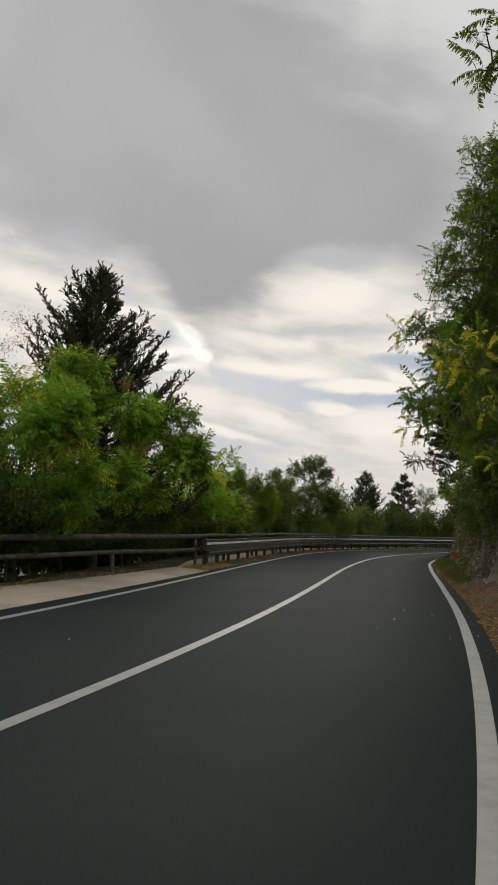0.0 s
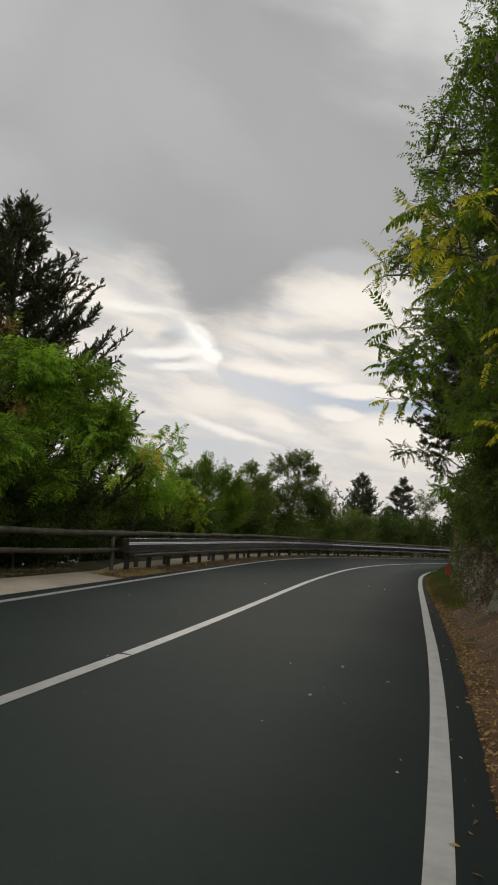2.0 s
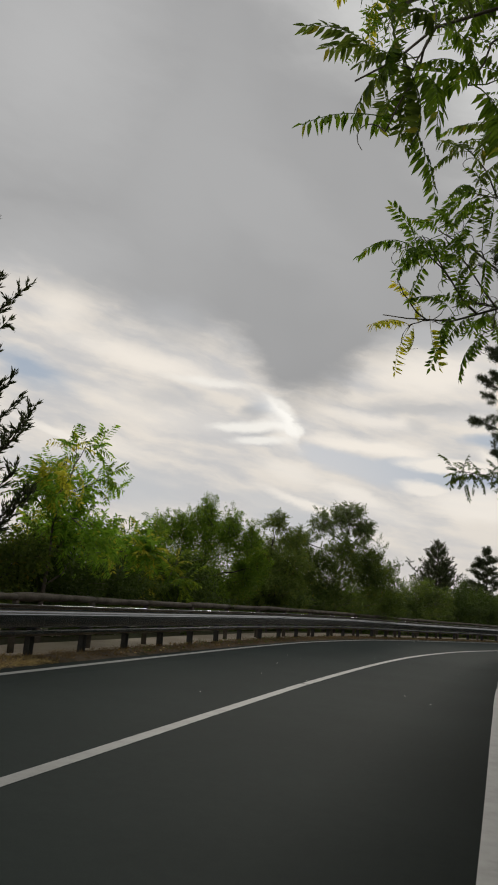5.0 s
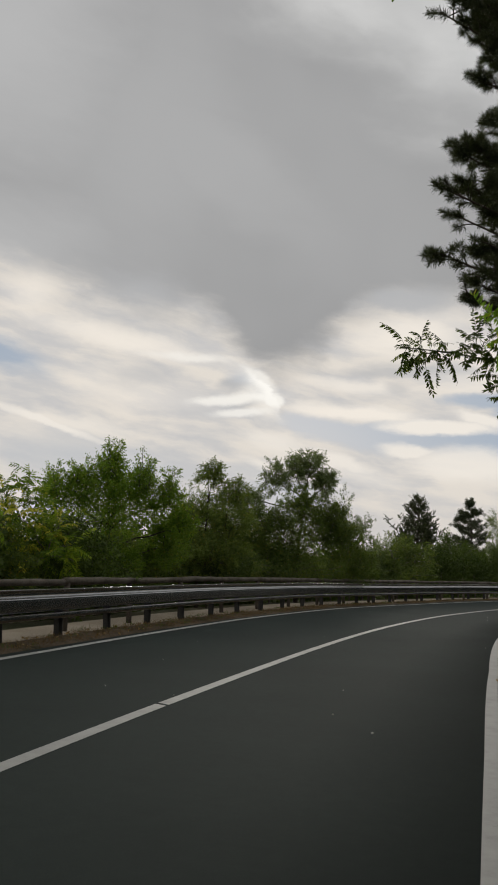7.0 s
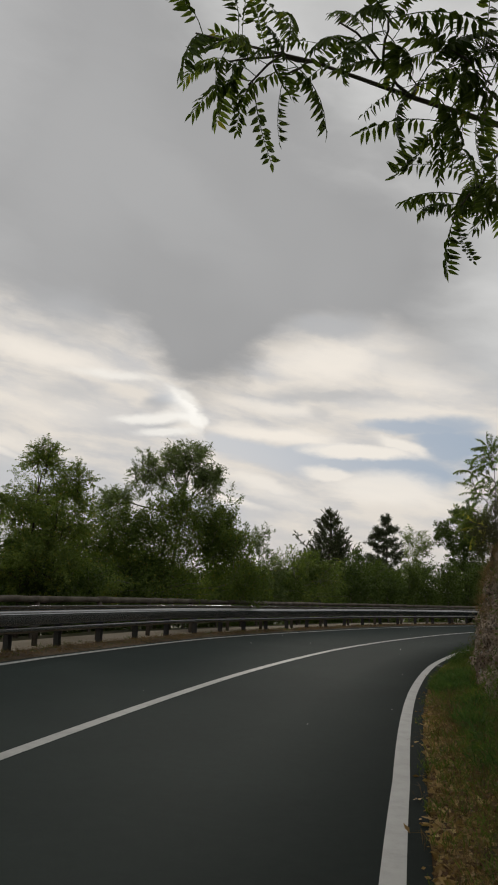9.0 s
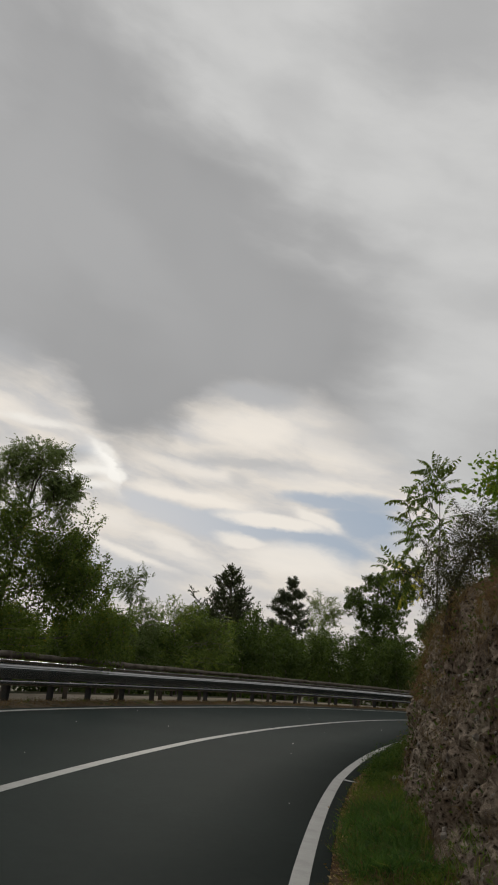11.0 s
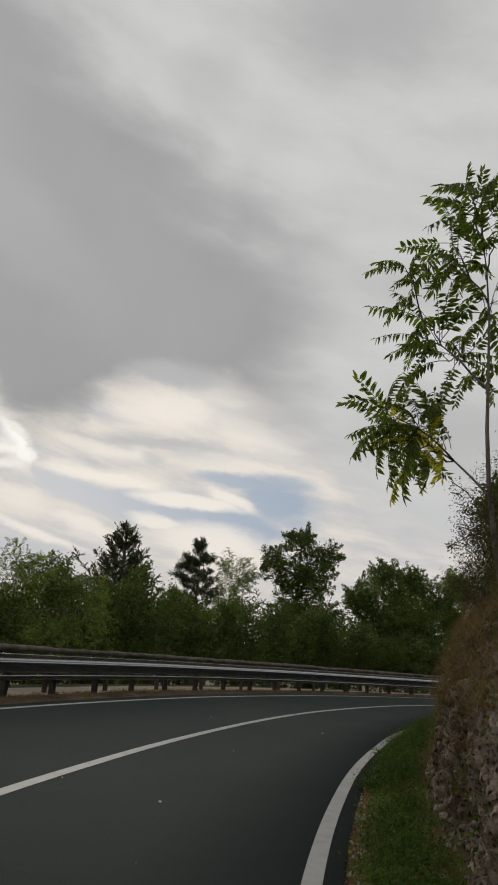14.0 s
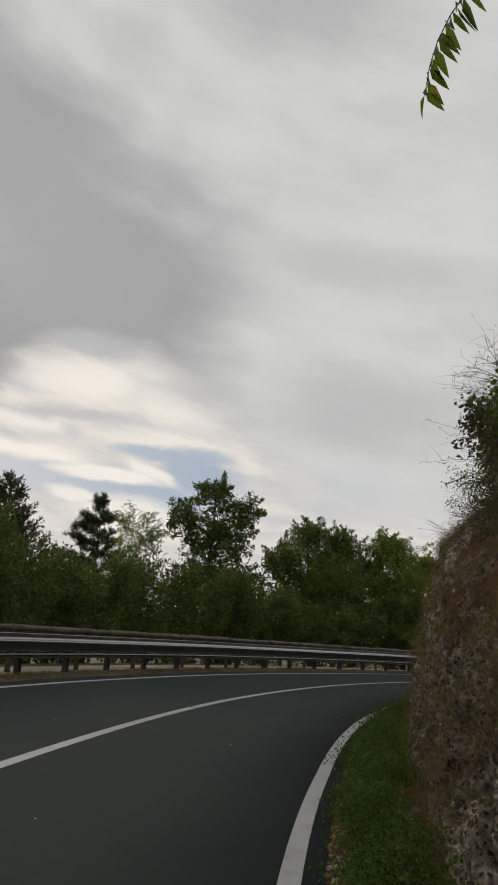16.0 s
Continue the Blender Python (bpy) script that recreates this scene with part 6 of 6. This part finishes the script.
def small_growth():
    r = np.random.default_rng(300)
    # fallen leaves at the foot of the bank and along the tar
    p = np.vstack([bank_spots(3800, -9, 22, 0.0, 3.0, r), bank_spots(1500, -9, 24, 0.0, 0.5, r), bank_spots(3000, -9, 30, 0.0, 0.7, r), bank_spots(4200, 18, 36, 0.0, 1.6, r), bank_spots(1800, 20, 60, 0.0, 0.5, r), bank_spots(900, 33, 60, 0.0, 1.9, r)]) + [0, 0, 0.015]
    s = r.uniform(0, 60, 150)
    p = np.vstack([p, on_road(s, np.interp(s, LINE_AT, INNER) - 0.07 - 0.16 * r.random(150), 0.008)])
    p = np.vstack([p, bank_spots(2600, 15, 34, 0.0, 0.9, r) + [0, 0, 0.02], bank_spots(900, 34, 58, 0.0, 0.35, r) + [0, 0, 0.015]])
    p = np.vstack([p, on_road(r.uniform(-8, 14, 420), 5.45 - 0.5 * r.random(420) ** 2, 0.02), on_road(r.uniform(14, 60, 700), r.uniform(3.6, 4.3, 700), 0.04)])
    way = r.normal(size=(len(p), 3)) * [1, 1, 0.3]
    ln = (0.03 + 0.05 * r.random(len(p)) ** 1.5) * np.where(p[:, 1] > 36, 0.55, np.where(p[:, 1] < 22, 0.75, 1.0))
    stuff("fallen_leaves", "orange-brown fallen leaves along the foot of the bank", "leaf litter", *blades(p, way, ln, ln * 0.5, r), LITTER)
    s, n = r.uniform(-4, 62, 46), r.uniform(-2.6, 2.9, 46)
    ln = 0.015 + 0.025 * r.random(46) ** 2
    bits = [(2.56, 13.32, 0.04), (2.9, 12.73, 0.02), (2.55, 10.18, 0.02), (2.48, 9.89, 0.02), (2.96, 10.33, 0.0), (2.16, 11.78, 0.05), (-0.29, 18.26, 0.21)]
    stuff("pale_chips", "small pale chips scattered on the asphalt", "litter", *blades(np.vstack([on_road(s, n, 0.008), bits]), r.normal(size=(53, 3)) * [1, 1, 0.15], np.append(ln, [0.036] * 7), np.append(ln, [0.036] * 7) * 0.6, r), CHIP)
    # grass and weeds on the verge
    c = np.vstack([bank_spots(520, 31, 42, 0.45, 2.0, r), bank_spots(520, 42, 62, 0.3, 2.0, r), bank_spots(250, 19, 31, 0.8, 2.1, r), bank_spots(350, 13, 22, 0.8, 2.4, r), bank_spots(350, 17, 33, 0.2, 2.0, r)])
    c = np.vstack([c, bank_spots(420, 29.5, 34, 0.5, 2.2, r), bank_spots(300, 20, 30, 1.2, 2.6, r)])
    stuff("verge_grass", "green grass and weeds on the narrow verge below the rock", "grass", *tufts(c, 14, 0.15, 0.006, 0.05, r), GRASS)
    c = bank_spots(260, 36, 62, 0.4, 1.5, r)
    c = c[np.sin(c[:, 1] * 2.6) + np.sin(c[:, 0] * 3.9 + 1) + 0.8 * r.normal(size=len(c)) > -0.2]
    tall = (0.05 + 0.06 * np.clip(np.sin(c[:, 1] * 2.2) + np.sin(c[:, 0] * 2.9), 0, 2) + 0.05 * r.random(len(c)))[:, None, None]
    pos = (c[:, None] + np.abs(r.normal(size=(len(c), 34, 3))) * [0, 0, 1.0] * tall + r.normal(size=(len(c), 34, 3)) * [0.06, 0.06, 0.01]).reshape(-1, 3)
    # leafy mounds that stand above the low growth
    mound = np.vstack([bank_spots(75, 35, 58, 0.65, 1.5, r), bank_spots(26, 41, 57, 0.48, 0.8, r)])
    out = unit(r.normal(size=(len(mound), 420, 3)) + [0, 0, 0.25])
    out[..., 2] = np.abs(out[..., 2])
    wide = (0.12 + 0.20 * r.random(len(mound)) ** 1.5)[:, None, None]
    hump = mound[:, None] + out * wide * [1, 1, 1.15] * (0.45 + 0.65 * r.random((len(mound), 420, 1)) ** 0.5) * (0.75 + 0.4 * np.sin(out[..., :1] * 5 + out[..., 1:2] * 4))
    pos = np.vstack([pos, hump.reshape(-1, 3)])
    big = np.vstack([bank_spots(16, 37, 57, 0.7, 1.5, r), bank_spots(34, 43, 56, 0.45, 1.5, r)])
    out = unit(r.normal(size=(len(big), 1700, 3)) + [0, 0, 0.3])
    out[..., 2] = np.abs(out[..., 2])
    wide = (0.16 + 0.18 * r.random(len(big)))[:, None, None]
    hump = big[:, None] + out * wide * [1, 1, 0.95] * (0.35 + 0.7 * r.random((len(big), 1700, 1)) ** 0.6) * (0.7 + 0.45 * np.sin(out[..., :1] * 6 + out[..., 1:2] * 5))
    pos = np.vstack([pos, hump.reshape(-1, 3)])
    ln = 0.012 + 0.020 * r.random(len(pos))
    stuff("verge_weeds", "low broad-leaved green weeds on the verge", "weeds", *blades(pos, r.normal(size=pos.shape) + [0, 0, 0.4], ln, ln * 0.7, r), WEED)
    c = np.vstack([bank_spots(150, 29.8, 33.2, 0.5, 1.9, r), bank_spots(60, 24, 29, 1.0, 2.2, r)])
    stuff("tall_grass", "tall fresh green grass below the start of the rock", "grass", *tufts(c, 34, 0.27, 0.008, 0.05, r, 0.5, 0.35), FRESH)
    # dry grass that hangs over the rock
    c = np.vstack([bank_spots(500, 14, 34, 0.3, 2.2, r), bank_spots(3000, 18, 64, 4.2, 6.4, r), bank_spots(400, 26, 64, 1.9, 4.0, r), bank_spots(900, -6, 18, 3.5, 6, r), bank_spots(500, 38, 50, 3.4, 6.0, r), bank_spots(450, 44, 64, 1.4, 3.6, r), bank_spots(700, 53, 64, 2.6, 5.6, r)])
    stuff("dry_grass", "tufts of straw-brown dry grass over the rock", "dry grass", *tufts(c, 16, 0.26, 0.0045, 0.06, r, 0.55, 0.45), STRAW)
    c = np.vstack([bank_spots(420, 51, 64, 2.6, 5.0, r), bank_spots(260, 33, 44, 3.6, 5.2, r), bank_spots(70, 45, 51, 1.7, 3.6, r)])
    stuff("hanging_grass", "reddish dry grass hanging over the rock face", "dry grass", *tufts(c, 18, 0.34, 0.006, 0.05, r, 0.7, 0.75), STRAW)
    c = np.vstack([bank_spots(1400, 20, 64, 2.2, 5.6, r), bank_spots(2600, 7, 27, 2.4, 5.5, r)])
    pos = np.repeat(c, 11, 0) + r.normal(size=(len(c) * 11, 3)) * 0.08
    ln = 0.02 + 0.03 * r.random(len(pos))
    stuff("rock_creeper", "small dull green creeping leaves on the rock face", "creeper", *blades(pos, r.normal(size=pos.shape), ln, ln * 0.65, r), LEAF_DARK)
    s = r.uniform(15, 80, 2600)
    c = on_road(s, 3.62 + 0.62 * r.random(2600) ** 0.7, -0.02)
    stuff("roadside_weeds", "dry straw and green weeds under the guardrail", "weeds", *tufts(c, 14, 0.15, 0.006, 0.06, r, 0.8, 0.3), STRAW)
    s = r.uniform(20, 80, 300)
    c = on_road(s, r.uniform(3.7, 4.5, 300), -0.02)
    stuff("guardrail_grass", "small green weeds round the guardrail posts", "grass", *tufts(c, 10, 0.14, 0.008, 0.05, r), GRASS)
    s = np.concatenate([r.uniform(13.3, 16.5, 320), r.uniform(-6, 14, 160)])
    n = np.concatenate([r.uniform(3.6, 4.4, 320), r.uniform(4.9, 5.6, 160)])
    stuff("straw_heap", "trodden straw at the end of the guardrail", "dry grass", *tufts(on_road(s, n, -0.01), 14, 0.14, 0.007, 0.07, r, 1.4, 0.3), PALE_STRAW)
    # bare twigs above the rock, arching outwards
    g = Geo()

    def arc(a, way, length, thick, steps=8):
        u = np.linspace(0, 1, steps)[:, None]
        bend = r.normal(size=3) * 0.25
        path = a + way * length * u + (np.array([0, 0, -0.35]) + bend) * length * u * u
        g.tube(path, np.linspace(thick, thick * 0.4, steps), 4)
        return path

    stems = [(p, 0.5) for p in bank_spots(30, 44, 60, 5.0, 6.2, r)] + [(np.array([17.85, 54.8, 3.5 + 0.12 * k]), 0.75) for k in range(13)]
    for base, size in stems:
        for _ in range(7):
            way = unit(np.array([-0.55 + 0.5 * r.normal(), 0.5 * r.normal(), 0.9]))
            path = arc(base, way, size * (0.6 + 0.8 * r.random()), 0.004)
            for _ in range(6):
                k = int(r.integers(2, 8))
                fine = arc(path[k], unit(way + 0.6 * r.normal(size=3)), size * (0.15 + 0.3 * r.random()), 0.0022, 5)
                if r.random() < 0.3:
                    g.tube([fine[-1] - [0, 0, 0.008], fine[-1], fine[-1] + [0, 0, 0.008]], [0.003, 0.009, 0.003], 4)
    tagged(link("bare_brush", g.mesh("bare_brush", TWIG)), "bare dry brushwood on the edge of the rock", "brushwood", kind="stuff")


def stones():
    """Loose lumps that stand out of the rock face."""
    r = np.random.default_rng(401)
    g = Geo()
    bm = bmesh.new()
    bmesh.ops.create_icosphere(bm, subdivisions=1, radius=1.0)
    ball = np.array([v.co[:] for v in bm.verts])
    ball = unit(ball) * 0.5
    faces = np.array([[v.index for v in f.verts] for f in bm.faces])
    bm.free()
    for p in np.vstack([bank_spots(2000, 24, 62, 2.0, 4.9, r), bank_spots(260, 8, 22, 3.1, 4.9, r), bank_spots(160, 10, 62, 0.8, 2.0, r), bank_spots(260, 38, 58, 0.12, 0.5, r)]):
        size = 0.010 + 0.035 * r.random() ** 2
        turn = np.array(Euler(r.random(3) * 6).to_matrix())
        v = (ball * (1 + 0.2 * r.normal(size=(len(ball), 1)))) @ (np.diag([1.0, 0.8, 0.65]) * size * 2) @ turn
        g.add(v + p, faces)
    tagged(link("rock_lumps", g.mesh("rock_lumps", STONE, False)), "pale rounded stones standing out of the rock face", "stones", kind="stuff")


small_growth()
stones()
